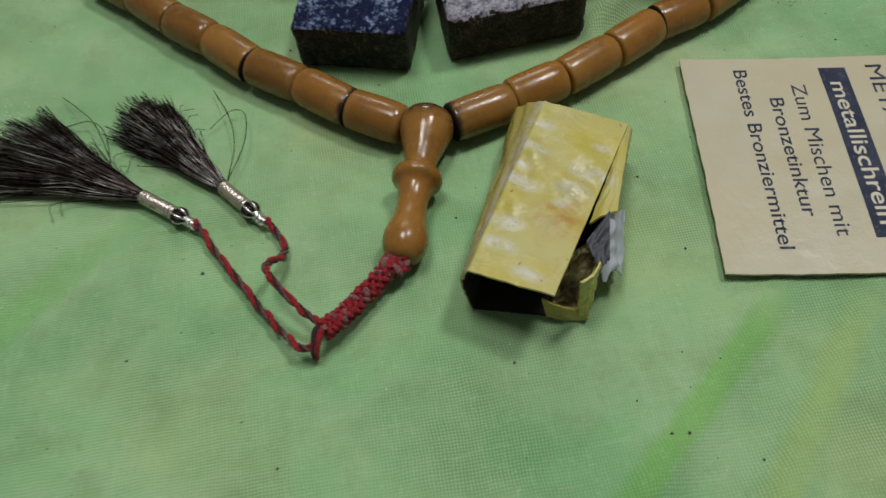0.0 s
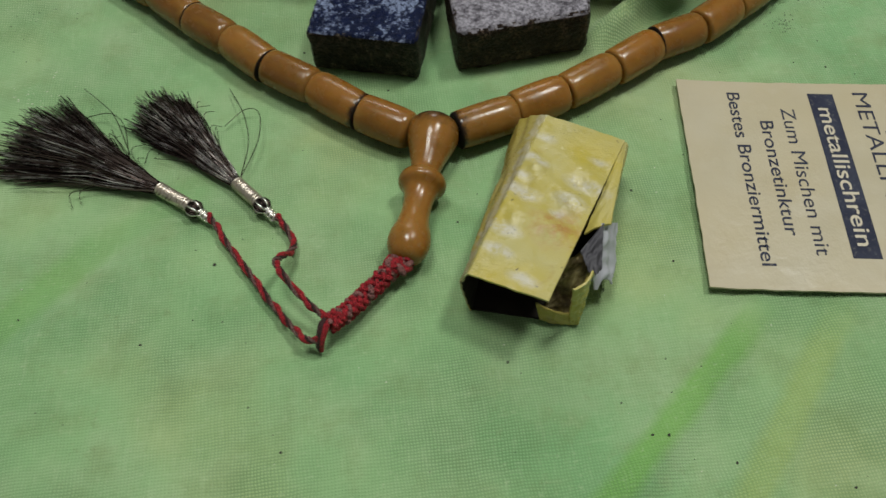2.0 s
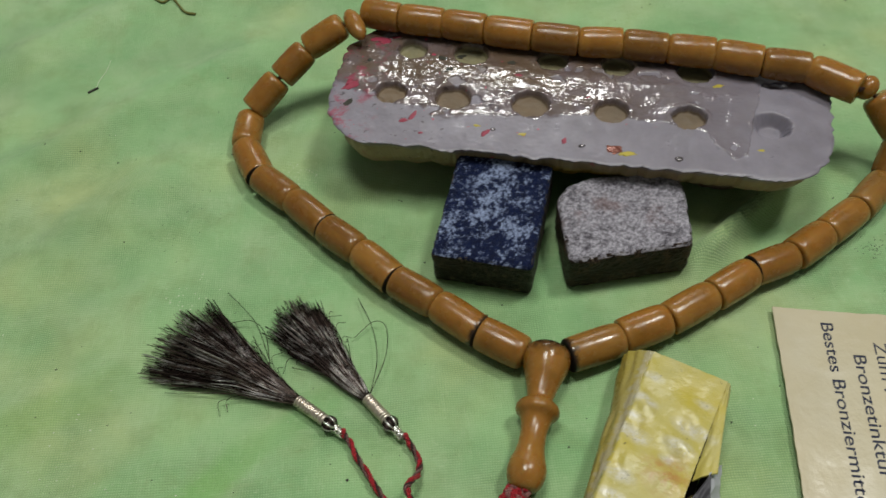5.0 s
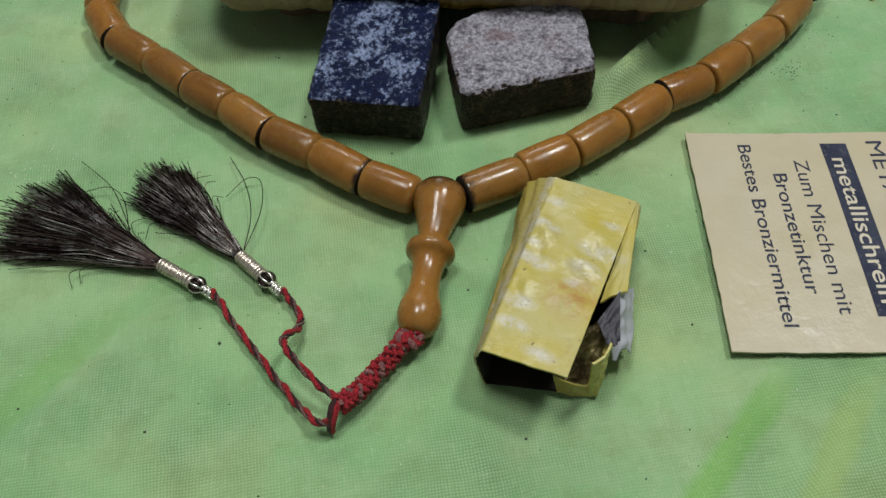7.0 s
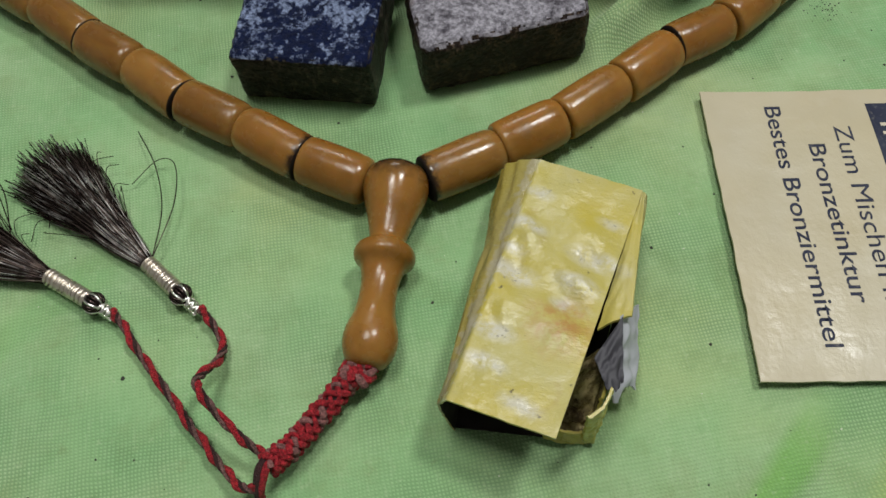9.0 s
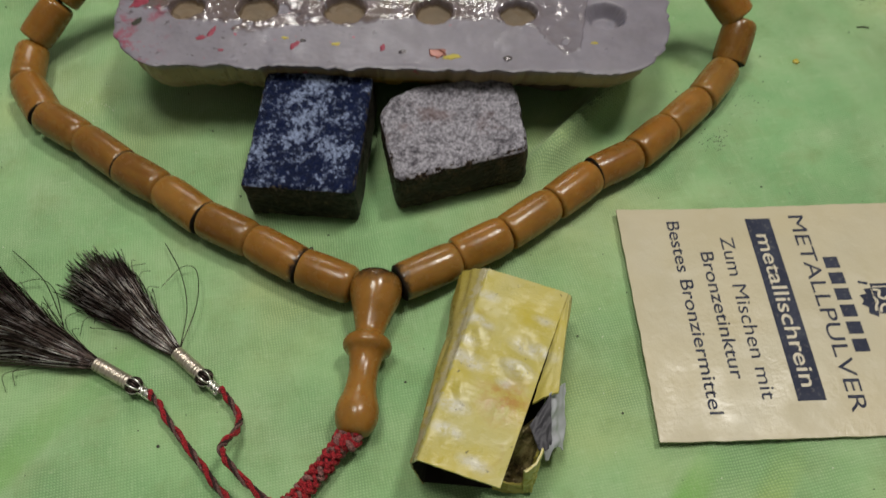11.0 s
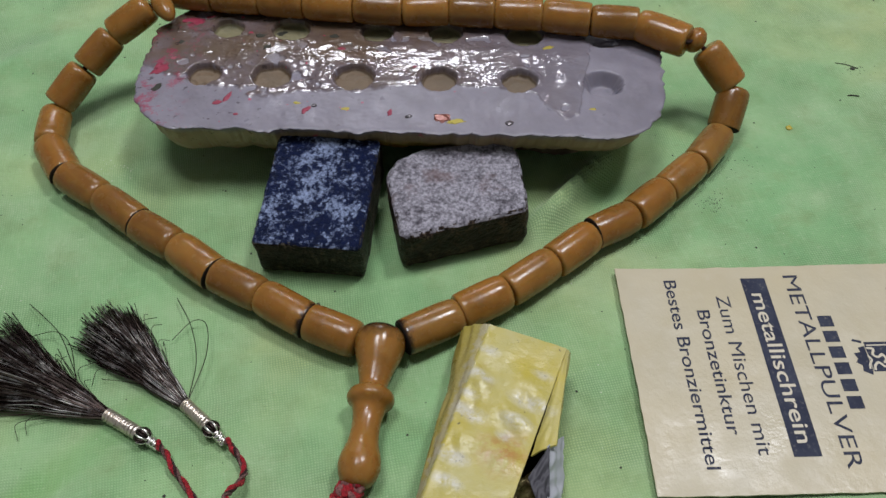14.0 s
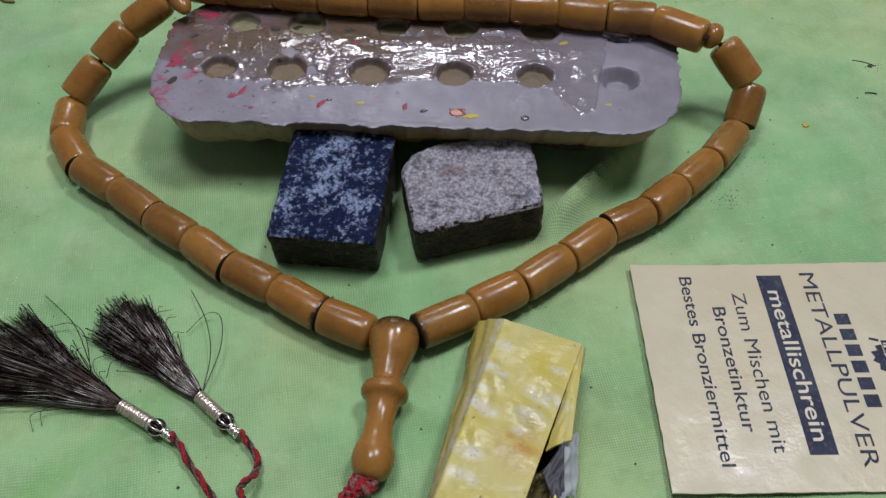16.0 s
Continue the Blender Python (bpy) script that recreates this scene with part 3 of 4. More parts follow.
def build_tray():
    root = thing("casting_tray", pose(57 * MM, 286.5 * MM, 0, 0, 0, -6.6),
                 "clouded grey-white wax casting tray with round holes, spattered with paint", "mould")
    bm = bmesh.new()
    nu, nv, cut = 560, 204, 17.0
    film = bm.verts.layers.float.new("film")
    flank = bm.verts.layers.float.new("flank")
    rows = []
    for j in range(nv + 1):
        v = -28.5 + 57 * j / nv
        over = max(0.0, abs(v) - (28.5 - cut)) / cut
        half = 78.5 - 12 * (1 - math.sqrt(max(0.0, 1 - over ** 1.8))) - 3 * over
        line = []
        for i in range(nu + 1):
            u = (2 * i / nu - 1) * half
            rag_u = (1.9 * noise.noise((v / 6, 0.3, u / 40)) + 0.7 * noise.noise((v / 1.6, 0.7, u / 40))) * math.exp(-(half - abs(u)) / 1.6)
            rag_v = (2.0 * noise.noise((u / 8, 0.3, v / 20)) + 0.45 * noise.noise((u / 1.6, 0.7, v / 20))) * math.exp(-(28.5 - abs(v)) / 1.2)
            at = bm.verts.new(((u + math.copysign(rag_u, u)) * MM, (v + math.copysign(rag_v, v)) * MM, (23.6 + tray_height(u, v, half)) * MM))
            at[film] = spill(u, v)
            line.append(at)
        rows.append(line)
    for a, b in zip(rows, rows[1:]):
        for i in range(nu):
            bm.faces.new((a[i], a[i + 1], b[i + 1], b[i])).smooth = True
    loop = rows[0] + [r[-1] for r in rows[1:]] + rows[-1][-2::-1] + [r[0] for r in rows[-2:0:-1]]
    top = [v.co.copy() for v in loop]
    for low, inset in ((0.05, -0.2), (0.09, 0.2), (0.13, 1.7), (0.34, 2.2), (0.72, 3.0), (1.0, 4.2), (1.06, 6.0), (1.10, 11.0), (1.2, 18.0), (9.0, 21.0)):
        ring = []
        for c in top:
            u, v = c.x / MM, c.y / MM
            foot = 11.5 + 4.0 * (u + 78) / 157
            z = max(0.0, 23.6 - low * (23.6 - foot)) + 0.4 * noise.noise((u / 7, v / 7, 3.0)) * (0.2 < low < 1.1)
            wob = 0.5 * noise.noise((u / 9, v / 9, z / 6)) + 0.3 * noise.noise((u / 2.5, v / 2.5, z / 3)) * (low > 0.1)
            n = max(1e-6, math.hypot(u / 78.5, v / 28.5))
            k = inset + wob
            ring.append(bm.verts.new(((u - k * (u / 78.5) / n) * MM, (v - k * (v / 28.5) / n) * MM, z * MM)))
            ring[-1][flank] = 1.0
        for i in range(len(loop)):
            q = (i + 1) % len(loop)
            bm.faces.new((loop[q], loop[i], ring[i], ring[q])).smooth = True
        loop = ring
    bm.faces.new(loop)
    for v in bm.verts:
        v.co.z -= 23.6 * MM
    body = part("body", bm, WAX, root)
    body.location.z = 23.6 * MM

    def fleck(name, u, v, a, b, turn, mat):
        f = bmesh.new()
        bmesh.ops.create_icosphere(f, subdivisions=3, radius=1)
        for w in f.verts:
            k = 1 + 0.65 * noise.noise(w.co * 1.4 + Vector((u, v, 0))) + 0.25 * noise.noise(w.co * 4 + Vector((u, v, 0)))
            x, y, c, d = w.co.x * a * k, w.co.y * b * k, math.cos(radians(turn)), math.sin(radians(turn))
            lift = tray_height(u + x * c - y * d, v + x * d + y * c, 78) - tray_height(u, v, 78)
            w.co = Vector((x, y, lift + w.co.z * (0.5 if "droplet" in name else 0.07) - 0.02)) * MM
        smooth(f)
        ob = part(name, f, mat, root)
        ob.matrix_local = pose(u * MM, v * MM, (23.62 + tray_height(u, v, 78)) * MM, 0, 0, turn)

    for args in (("yellow_paint_fleck", 17.5, -24.5, 2.3, 0.9, 6, YELLOW_PAINT), ("copper_paint_fleck", 13.8, -23.0, 2.4, 2.0, 0, COPPER_PAINT),
                 ("red_paint_fleck", -26.0, -21.0, 1.6, 0.8, 60, RED_PAINT), ("red_paint_fleck", -52.5, -18.5, 1.6, 0.9, 20, RED_PAINT),
                 ("red_paint_fleck", -46.0, -23.5, 0.7, 0.5, 0, RED_PAINT), ("red_paint_fleck", -1.5, -21.0, 1.4, 0.8, 80, RED_PAINT),
                 ("yellow_paint_fleck", -14.5, -20.0, 1.1, 0.6, 10, YELLOW_PAINT), ("yellow_paint_fleck", -29.0, -18.0, 0.9, 0.5, 0, YELLOW_PAINT),
                 ("yellow_paint_fleck", 57.0, -17.5, 1.0, 0.5, 0, YELLOW_PAINT), ("yellow_paint_fleck", 45.0, 9.5, 1.6, 0.8, 10, YELLOW_PAINT),
                 ("red_paint_fleck", -66.0, 19.0, 1.7, 1.0, 40, RED_PAINT), ("red_paint_fleck", -63.0, 22.0, 1.3, 0.7, 0, RED_PAINT),
                 ("red_paint_fleck", -74.0, -3.0, 1.3, 0.8, 70, RED_PAINT), ("red_paint_fleck", -70.0, 1.0, 1.0, 0.7, 10, RED_PAINT),
                 ("red_paint_fleck", -19.0, 7.5, 1.1, 0.7, 20, RED_PAINT), ("red_paint_fleck", -68.5, 20.0, 3.0, 1.2, 10, RED_PAINT),
                 ("red_paint_fleck", -73.0, -4.5, 2.6, 1.3, 35, RED_PAINT), ("red_paint_fleck", -50.0, -16.0, 2.2, 0.7, 70, RED_PAINT),
                 ("metal_droplet", 33.0, -24.6, 1.2, 1.0, 0, DROPLET), ("metal_droplet", 4.0, -22.6, 1.0, 0.6, 30, DROPLET), ("metal_droplet", -23.8, -19.0, 0.8, 0.6, 0, DROPLET),
                 ("dark_fleck", -45.0, 12.5, 1.5, 0.9, 10, CRUMB), ("dark_fleck", -42.0, 7.0, 1.4, 0.8, 40, CRUMB), ("dark_fleck", -39.5, 17.5, 1.7, 0.8, 20, CRUMB),
                 ("dark_fleck", -22.0, 13.0, 1.3, 0.9, 0, CRUMB), ("dark_fleck", -69.5, 9.0, 1.1, 0.8, 0, CRUMB), ("dark_fleck", -72.0, -12.5, 1.8, 1.0, 50, CRUMB)):
        fleck(*args)


build_tray()


# ---- two pressed blocks ----
def prism(plan, height, bevel, rough, seed, cuts=6):
    """A rounded prism with slight wear, over a plan in mm."""
    bm = bmesh.new()
    low = [bm.verts.new((x * MM, y * MM, 0)) for x, y in plan]
    f = bm.faces.new(low)
    up = bmesh.ops.extrude_face_region(bm, geom=[f])
    for v in up["geom"]:
        if isinstance(v, bmesh.types.BMVert):
            v.co.z = height * MM
    bmesh.ops.recalc_face_normals(bm, faces=bm.faces)
    bmesh.ops.bevel(bm, geom=list(bm.edges), offset=bevel * MM, segments=3, profile=0.6, affect="EDGES")
    bmesh.ops.triangulate(bm, faces=[f for f in bm.faces if len(f.verts) > 4])
    for _ in range(cuts):
        long = [e for e in bm.edges if e.calc_length() > 0.9 * MM]
        if long:
            bmesh.ops.subdivide_edges(bm, edges=long, cuts=1)
            bmesh.ops.triangulate(bm, faces=[f for f in bm.faces if len(f.verts) > 4])
    bm.normal_update()
    for v in bm.verts:
        p = v.co / MM
        v.co += v.normal * MM * rough * (noise.noise(p / 5 + Vector((seed, 0, 0))) + 0.6 * noise.noise(p / 1.6 + Vector((0, seed, 0))) + 0.5 * noise.noise(p / 0.8 + Vector((0, seed, 0))))
    bm.normal_update()
    for f in bm.faces:
        f.material_index = 1 if f.normal.z > 0.62 + 0.25 * noise.noise(f.calc_center_median() / MM / 2) else 0
    return smooth(bm)


def build_blocks():
    bm = prism([(-15, 0), (15, 0), (15, 38.0), (-15, 38.0)], 15.0, 1.7, 0.30, 1)
    ob = part("pressed_block", bm, BLUE, None)
    ob.matrix_world = pose(29.0 * MM, 227.2 * MM, -0.6 * MM, 6.5, 0, -10.0)
    tagged(ob, "dark blue pressed pigment block with pale dust, leaning on the tray", "block", "pressed blocks")
    bm = prism([(-17.2, 1.2), (18.9, 8.6), (18.3, 30.0), (15.6, 36.2), (-9.5, 33.6), (-17.5, 29.5), (-20.6, 24.0)], 15.0, 2.3, 0.36, 4)
    ob = part("pressed_block", bm, GREY, None)
    ob.matrix_world = pose(71.3 * MM, 225.6 * MM, -0.6 * MM, 3.5, 0, 0)
    tagged(ob, "grey speckled pressed pigment block with brown sides, on the cloth", "block", "pressed blocks")


build_blocks()


# ---- torn yellow box ----
def sheet(corners, nu, nv, bend, thick=0.5, fray=0.0):
    """A bent sheet of board over four corners in mm; bend(s, t) lifts it along its normal, fray tears its last edge."""
    a, b, c, d = (Vector(q) for q in corners)
    normal = (b - a).cross(d - a).normalized()
    bm = bmesh.new()
    sides = []
    for off in (0.0, -thick):
        sides.append([[bm.verts.new(((a * (1 - s) + b * s) * (1 - t) + (d * (1 - s) + c * s) * t + normal * (off + bend(s, t))) * MM)
                       for s in (i / nu for i in range(nu + 1))] for t in (j / nv for j in range(nv + 1))])
    if fray:
        for g in sides:
            for line in g:
                for i, v in enumerate(line):
                    v.co = g[0][i].co.lerp(v.co, 1 + fray * (0.5 * noise.noise((i * 1.3, 4.4, fray)) + 1.2 * noise.noise((i * 0.33, 9.1, fray))))
    for n, g in enumerate(sides):
        for p, q in zip(g, g[1:]):
            for i in range(nu):
                f = bm.faces.new((p[i], p[i + 1], q[i + 1], q[i]) if n == 0 else (q[i], q[i + 1], p[i + 1], p[i]))
                f.smooth, f.material_index = True, n
    g, h = sides
    rim = [g[0][i] for i in range(nu + 1)] + [g[j][-1] for j in range(1, nv + 1)] + [g[-1][i] for i in range(nu - 1, -1, -1)] + [g[j][0] for j in range(nv - 1, 0, -1)]
    rin = [h[0][i] for i in range(nu + 1)] + [h[j][-1] for j in range(1, nv + 1)] + [h[-1][i] for i in range(nu - 1, -1, -1)] + [h[j][0] for j in range(nv - 1, 0, -1)]
    for k in range(len(rim)):
        q = (k + 1) % len(rim)
        for e in bm.faces.new((rim[q], rim[k], rin[k], rin[q])).edges:
            e.smooth = False
    return bm


def build_box():
    root = thing("crushed_box", pose(0, 0, 0), "torn crushed yellow cardboard box, open at one end", "box")

    def crumple(amount, seed):
        def bend(s, t):
            return amount * (noise.noise((s * 4, t * 9, seed)) + 0.5 * noise.noise((s * 9, t * 16, seed + 3)))
        return bend

    def top_bend(s, t):
        """Cross wrinkles over the left and right thirds, smooth between."""
        wave = t + 0.16 * s + 0.05 * noise.noise((s * 3, t * 4, 40))
        ripple = 1.05 * math.sin(wave * 31) * max(0.0, 1 - abs(s - 0.74) * 3.4) * math.exp(-((t - 0.56) / 0.26) ** 2)
        ripple += 1.1 * math.sin(wave * 27 + 2) * max(0.0, 1 - abs(s - 0.22) * 4) * math.exp(-((t - 0.52) / 0.30) ** 2)
        torn = 0.5 * noise.noise((t * 26, 1.5, 6.0)) + 0.3 * noise.noise((t * 70, 1.5, 8.0))
        return ripple + crumple(0.32, 2.0)(s, t) - (2.0 + torn) * max(0.0, 1 - s / 0.07) ** 1.5

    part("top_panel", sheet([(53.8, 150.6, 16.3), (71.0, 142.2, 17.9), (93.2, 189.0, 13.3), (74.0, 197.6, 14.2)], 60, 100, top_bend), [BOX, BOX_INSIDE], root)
    part("side_panel", sheet([(68.4, 200.6, 0.4), (55.4, 150.6, 0.2), (55.2, 151.2, 15.6), (74.8, 197.4, 13.6)], 60, 24,
                             lambda s, t: 3.4 * math.sin(math.pi * t ** 1.2) * (1.0 - 0.35 * s) + crumple(0.7, 5.0)(s, t)), [BOX_SIDE, BOX_INSIDE], root)
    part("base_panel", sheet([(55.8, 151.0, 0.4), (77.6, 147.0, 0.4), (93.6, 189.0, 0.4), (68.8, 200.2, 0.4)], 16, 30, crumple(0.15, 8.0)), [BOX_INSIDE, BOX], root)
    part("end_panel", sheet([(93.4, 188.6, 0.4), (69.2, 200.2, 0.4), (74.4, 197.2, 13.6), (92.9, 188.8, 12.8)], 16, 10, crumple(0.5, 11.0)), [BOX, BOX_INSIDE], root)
    part("flap_panel", sheet([(78.4, 147.0, 0.5), (94.4, 189.2, 0.5), (93.9, 188.8, 12.4), (80.2, 150.0, 12.5)], 48, 20,
                             lambda s, t: 0.7 * math.sin(math.pi * s) * t + crumple(0.8, 14.0)(s, t)), [BOX, BOX_FOIL], root, "right wall with brown foil inside")
    part("fold_strip", sheet([(80.6, 161.4, 14.2), (86.3, 162.8, 15.8), (93.8, 189.0, 12.5), (92.6, 188.2, 12.9)], 10, 30,
                             lambda s, t: 0.5 * math.sin(math.pi * s) + crumple(0.35, 15.0)(s, t)), [BOX, BOX_INSIDE], root)
    part("inner_flap", sheet([(71.4, 149.0, 1.6), (78.0, 148.0, 1.6), (83.0, 159.0, 14.0), (76.5, 157.5, 9.0)], 24, 30, crumple(1.0, 17.0)), [BOX_FOIL, BOX_FOIL], root, "crinkled brown foil flap")
    part("corner_flap", sheet([(77.4, 146.6, 0.3), (80.0, 147.8, 0.3), (81.2, 150.0, 16.4), (76.6, 145.4, 16.8)], 14, 30,
                              lambda s, t: 0.8 * math.sin(math.pi * s) + crumple(0.5, 27.0)(s, t)), [BOX, BOX], root)
    part("corner_tab", sheet([(71.0, 147.8, 0.3), (77.8, 146.4, 0.3), (77.2, 147.4, 3.6), (69.9, 149.6, 4.6)], 16, 12,
                             lambda s, t: 0.9 * math.sin(math.pi * s) * (0.4 + 0.6 * t) + crumple(0.45, 24.0)(s, t)), [BOX, BOX_INSIDE], root)
    part("torn_lining", sheet([(89.6, 168.0, 9.0), (84.4, 162.2, 16.9), (82.0, 150.4, 11.6), (88.0, 156.0, 3.4)], 22, 26,
                              lambda s, t: 0.9 * noise.noise((s * 4, t * 5, 21)) + 0.8 * t * math.sin(5 * s), 0.3, 0.15), [LINING, LINING], root, "torn white paper lining")
    part("torn_lining", sheet([(84.6, 162.2, 17.0), (79.1, 155.8, 16.0), (80.2, 149.6, 16.4), (83.2, 151.0, 14.6)], 14, 20,
                              lambda s, t: 0.8 * noise.noise((s * 4, t * 6, 31)), 0.3, 0.15), [GREY_LINING, GREY_LINING], root, "grey back of the torn lining")


build_box()


# ---- printed envelope ----
def build_envelope():
    root = thing("envelope", pose(113 * MM, 221 * MM, 0, 0, 0, -92.6), "cream paper envelope with dark blue German printing, lying on the cloth", "envelope")
    w, h = 66.0, 104.0

    def rise(u, v):
        return 0.75 + 0.35 * noise.noise((u / 25, v / 25, 4)) + 0.5 * math.exp(-((v - 25) / 30) ** 2) * math.sin(math.pi * u / w) + 0.9 * math.exp(-max(v, 0.0) / 7)

    bm = bmesh.new()
    nu, nv = 44, 70
    lay = []
    for k in (0, 1):
        lay.append([[bm.verts.new(((w * i / nu + 0.25 * noise.noise((j / 3, i / 40, 1)) * (i in (0, nu))) * MM, (h * j / nv + 0.25 * noise.noise((i / 3, j / 40, 2)) * (j in (0, nv))) * MM,
                                   (rise(w * i / nu, h * j / nv) - 0.55 * k) * MM)) for i in range(nu + 1)] for j in range(nv + 1)])
    for n, g in enumerate(lay):
        for a, b in zip(g, g[1:]):
            for i in range(nu):
                bm.faces.new((a[i], a[i + 1], b[i + 1], b[i]) if n == 0 else (b[i], b[i + 1], a[i + 1], a[i])).smooth = True
    ring = [[g[0][i] for i in range(nu + 1)] + [g[j][-1] for j in range(1, nv + 1)] + [g[-1][i] for i in range(nu - 1, -1, -1)] + [g[j][0] for j in range(nv - 1, 0, -1)] for g in lay]
    for k in range(len(ring[0])):
        q = (k + 1) % len(ring[0])
        for e in bm.faces.new((ring[0][q], ring[0][k], ring[1][k], ring[1][q])).edges:
            e.smooth = False
    part("paper", bm, PAPER, root)

    def drape(me, lift):
        for v in me.vertices:
            v.co.z = (rise(v.co.x / MM, v.co.y / MM) + lift) * MM

    def words(text, u0, u1, v0, height, mat, lift=0.05, bold=0.007):
        data = bpy.data.curves.new("words", "FONT")
        data.body, data.size, data.offset = text, 1.0, bold
        ob = new("words", data)
        me = bpy.data.meshes.new_from_object(ob.evaluated_get(bpy.context.evaluated_depsgraph_get()))
        bpy.data.objects.remove(ob)
        xs, ys = [v.co.x for v in me.vertices], [v.co.y for v in me.vertices]
        for v in me.vertices:
            y = (v.co.y / max(ys)) * height
            v.co.x = (u0 + (v.co.x - min(xs)) / (max(xs) - min(xs)) * (u1 - u0)) * MM
            v.co.y = (v0 + y) * MM
        drape(me, lift)
        me.materials.clear()
        me.materials.append(mat)
        ob = new("printed_line", me)
        ob.parent = root

    def bar(name, u0, u1, v0, v1, mat, lift=0.03):
        b = bmesh.new()
        n, k = 24, 6
        g = [[b.verts.new(((u0 + (u1 - u0) * i / n) * MM, (v0 + (v1 - v0) * j / k) * MM, 0)) for i in range(n + 1)] for j in range(k + 1)]
        for a, c in zip(g, g[1:]):
            for i in range(n):
                b.faces.new((a[i], a[i + 1], c[i + 1], c[i]))
        drape_ob = part(name, b, mat, root)
        drape(drape_ob.data, lift)

    words("Bestes Bronziermittel", 4.3, 59.6, 12.9, 3.3, INK)
    words("Bronzetinktur", 14.6, 51.0, 19.9, 3.3, INK)
    words("Zum Mischen mit", 10.0, 56.4, 26.0, 3.5, INK, bold=0.0)
    bar("printed_band", 4.0, 57.0, 34.2, 41.0, INK)
    words("metallischrein", 9.3, 53.5, 36.0, 3.9, PALE_INK, 0.06)
    words("METALLPULVER", 3.3, 60.3, 46.2, 4.0, INK, bold=0.0)
    for k in range(6):
        bar("printed_bar", 17.0 + 4.85 * k, 17.0 + 4.85 * k + 3.5, 51.6, 55.4, INK)

    def plate(name, outline, mat, lift):
        b = bmesh.new()
        f = b.faces.new([b.verts.new((u * MM, v * MM, 0)) for u, v in outline])
        bmesh.ops.triangulate(b, faces=[f])
        drape(part(name, b, mat, root).data, lift)

    def stroke(points, wide):
        line = spline([(u, v, 0) for u, v in points], 5)
        left, right = [], []
        for k, q in enumerate(line):
            ahead = (line[min(k + 1, len(line) - 1)] - line[max(k - 1, 0)]).normalized()
            left.append((q.x - ahead.y * wide, q.y + ahead.x * wide))
            right.append((q.x + ahead.y * wide, q.y - ahead.x * wide))
        plate("emblem_line", left + right[::-1], PALE_INK, 0.07)

    plate("emblem", [(25.6, 61.2), (34.4, 61.2), (34.4, 67.6), (25.6, 67.6)], INK, 0.03)
    plate("emblem_foot", [(26.8, 61.0), (27.2, 59.2), (28.6, 59.4), (28.9, 57.6), (30.6, 58.2), (31.6, 57.4), (32.6, 58.8), (34.2, 58.4), (35.4, 60.6), (34.0, 61.0)], INK, 0.03)
    plate("emblem_foot", [(24.6, 58.6), (25.2, 58.2), (26.0, 60.6), (25.2, 60.8)], INK, 0.03)
    stroke([(27.4, 61.4), (27.8, 63.0), (29.4, 62.4), (30.2, 63.6), (29.4, 64.8), (30.8, 65.4), (32.0, 64.6)], 0.32)
    stroke([(29.0, 66.6), (31.0, 67.0), (32.8, 66.0), (33.0, 64.4), (31.8, 63.2), (32.6, 62.0), (34.0, 61.6)], 0.32)
    stroke([(29.6, 61.0), (31.0, 61.6), (32.2, 60.8), (33.6, 60.4)], 0.26)
    stroke([(26.6, 61.6), (26.6, 67.4)], 0.18)
    bar("printed_band", 8.4, 57.0, 73.2, 80.0, INK)
    words("hoch", 13.0, 26.0, 75.0, 4.2, PALE_INK, 0.06)


build_envelope()


# ---- string of beads ----
LEFT = [(41.7, 200.5), (29.2, 207.4), (16.1, 216.6), (3.2, 225.1), (-9.0, 235.6), (-20.6, 245.0), (-33.1, 256.5), (-45.7, 266.2), (-53.6, 280.4), (-54.6, 294.5)]
RIGHT = [(53.3, 200.0), (68.4, 207.0), (81.8, 213.4), (95.6, 222.1), (108.1, 230.8), (121.2, 237.5), (132.5, 246.0), (144.4, 256.3), (155.8, 268.6)]
TOP = [(143.6, 283.9), (130.7, 293.9), (116.6, 297.0), (102.2, 301.0), (87.5, 303.7), (73.1, 306.0), (58.8, 307.2), (43.6, 309.9), (27.9, 313.5), (13.4, 316.7), (-1.7, 319.8)]


def bead_mesh(dark):
    bm = bmesh.new()
    p = [(-7.2, 1.0), (-7.35, 3.6), (-7.35, 4.55), (-7.0, 4.9), (-6.3, 5.03), (-3.5, 5.12), (0, 5.16), (3.5, 5.12), (5.6, 4.98), (6.6, 4.72), (7.2, 4.3), (7.5, 3.6), (7.6, 1.0)]
    ends = [1, 1, 1, 0] if dark else [0, 0, 0, 0]
    lathe(bm, [(s * MM, r * MM) for s, r in p], 28, index=ends + [0] * 8)
    me = bpy.data.meshes.new("bead")
    me.materials.append(RIM_BEAD if dark > 1 else BEAD)
    me.materials.append(DARK_END)
    bm.to_mesh(me)
    bm.free()
    return me


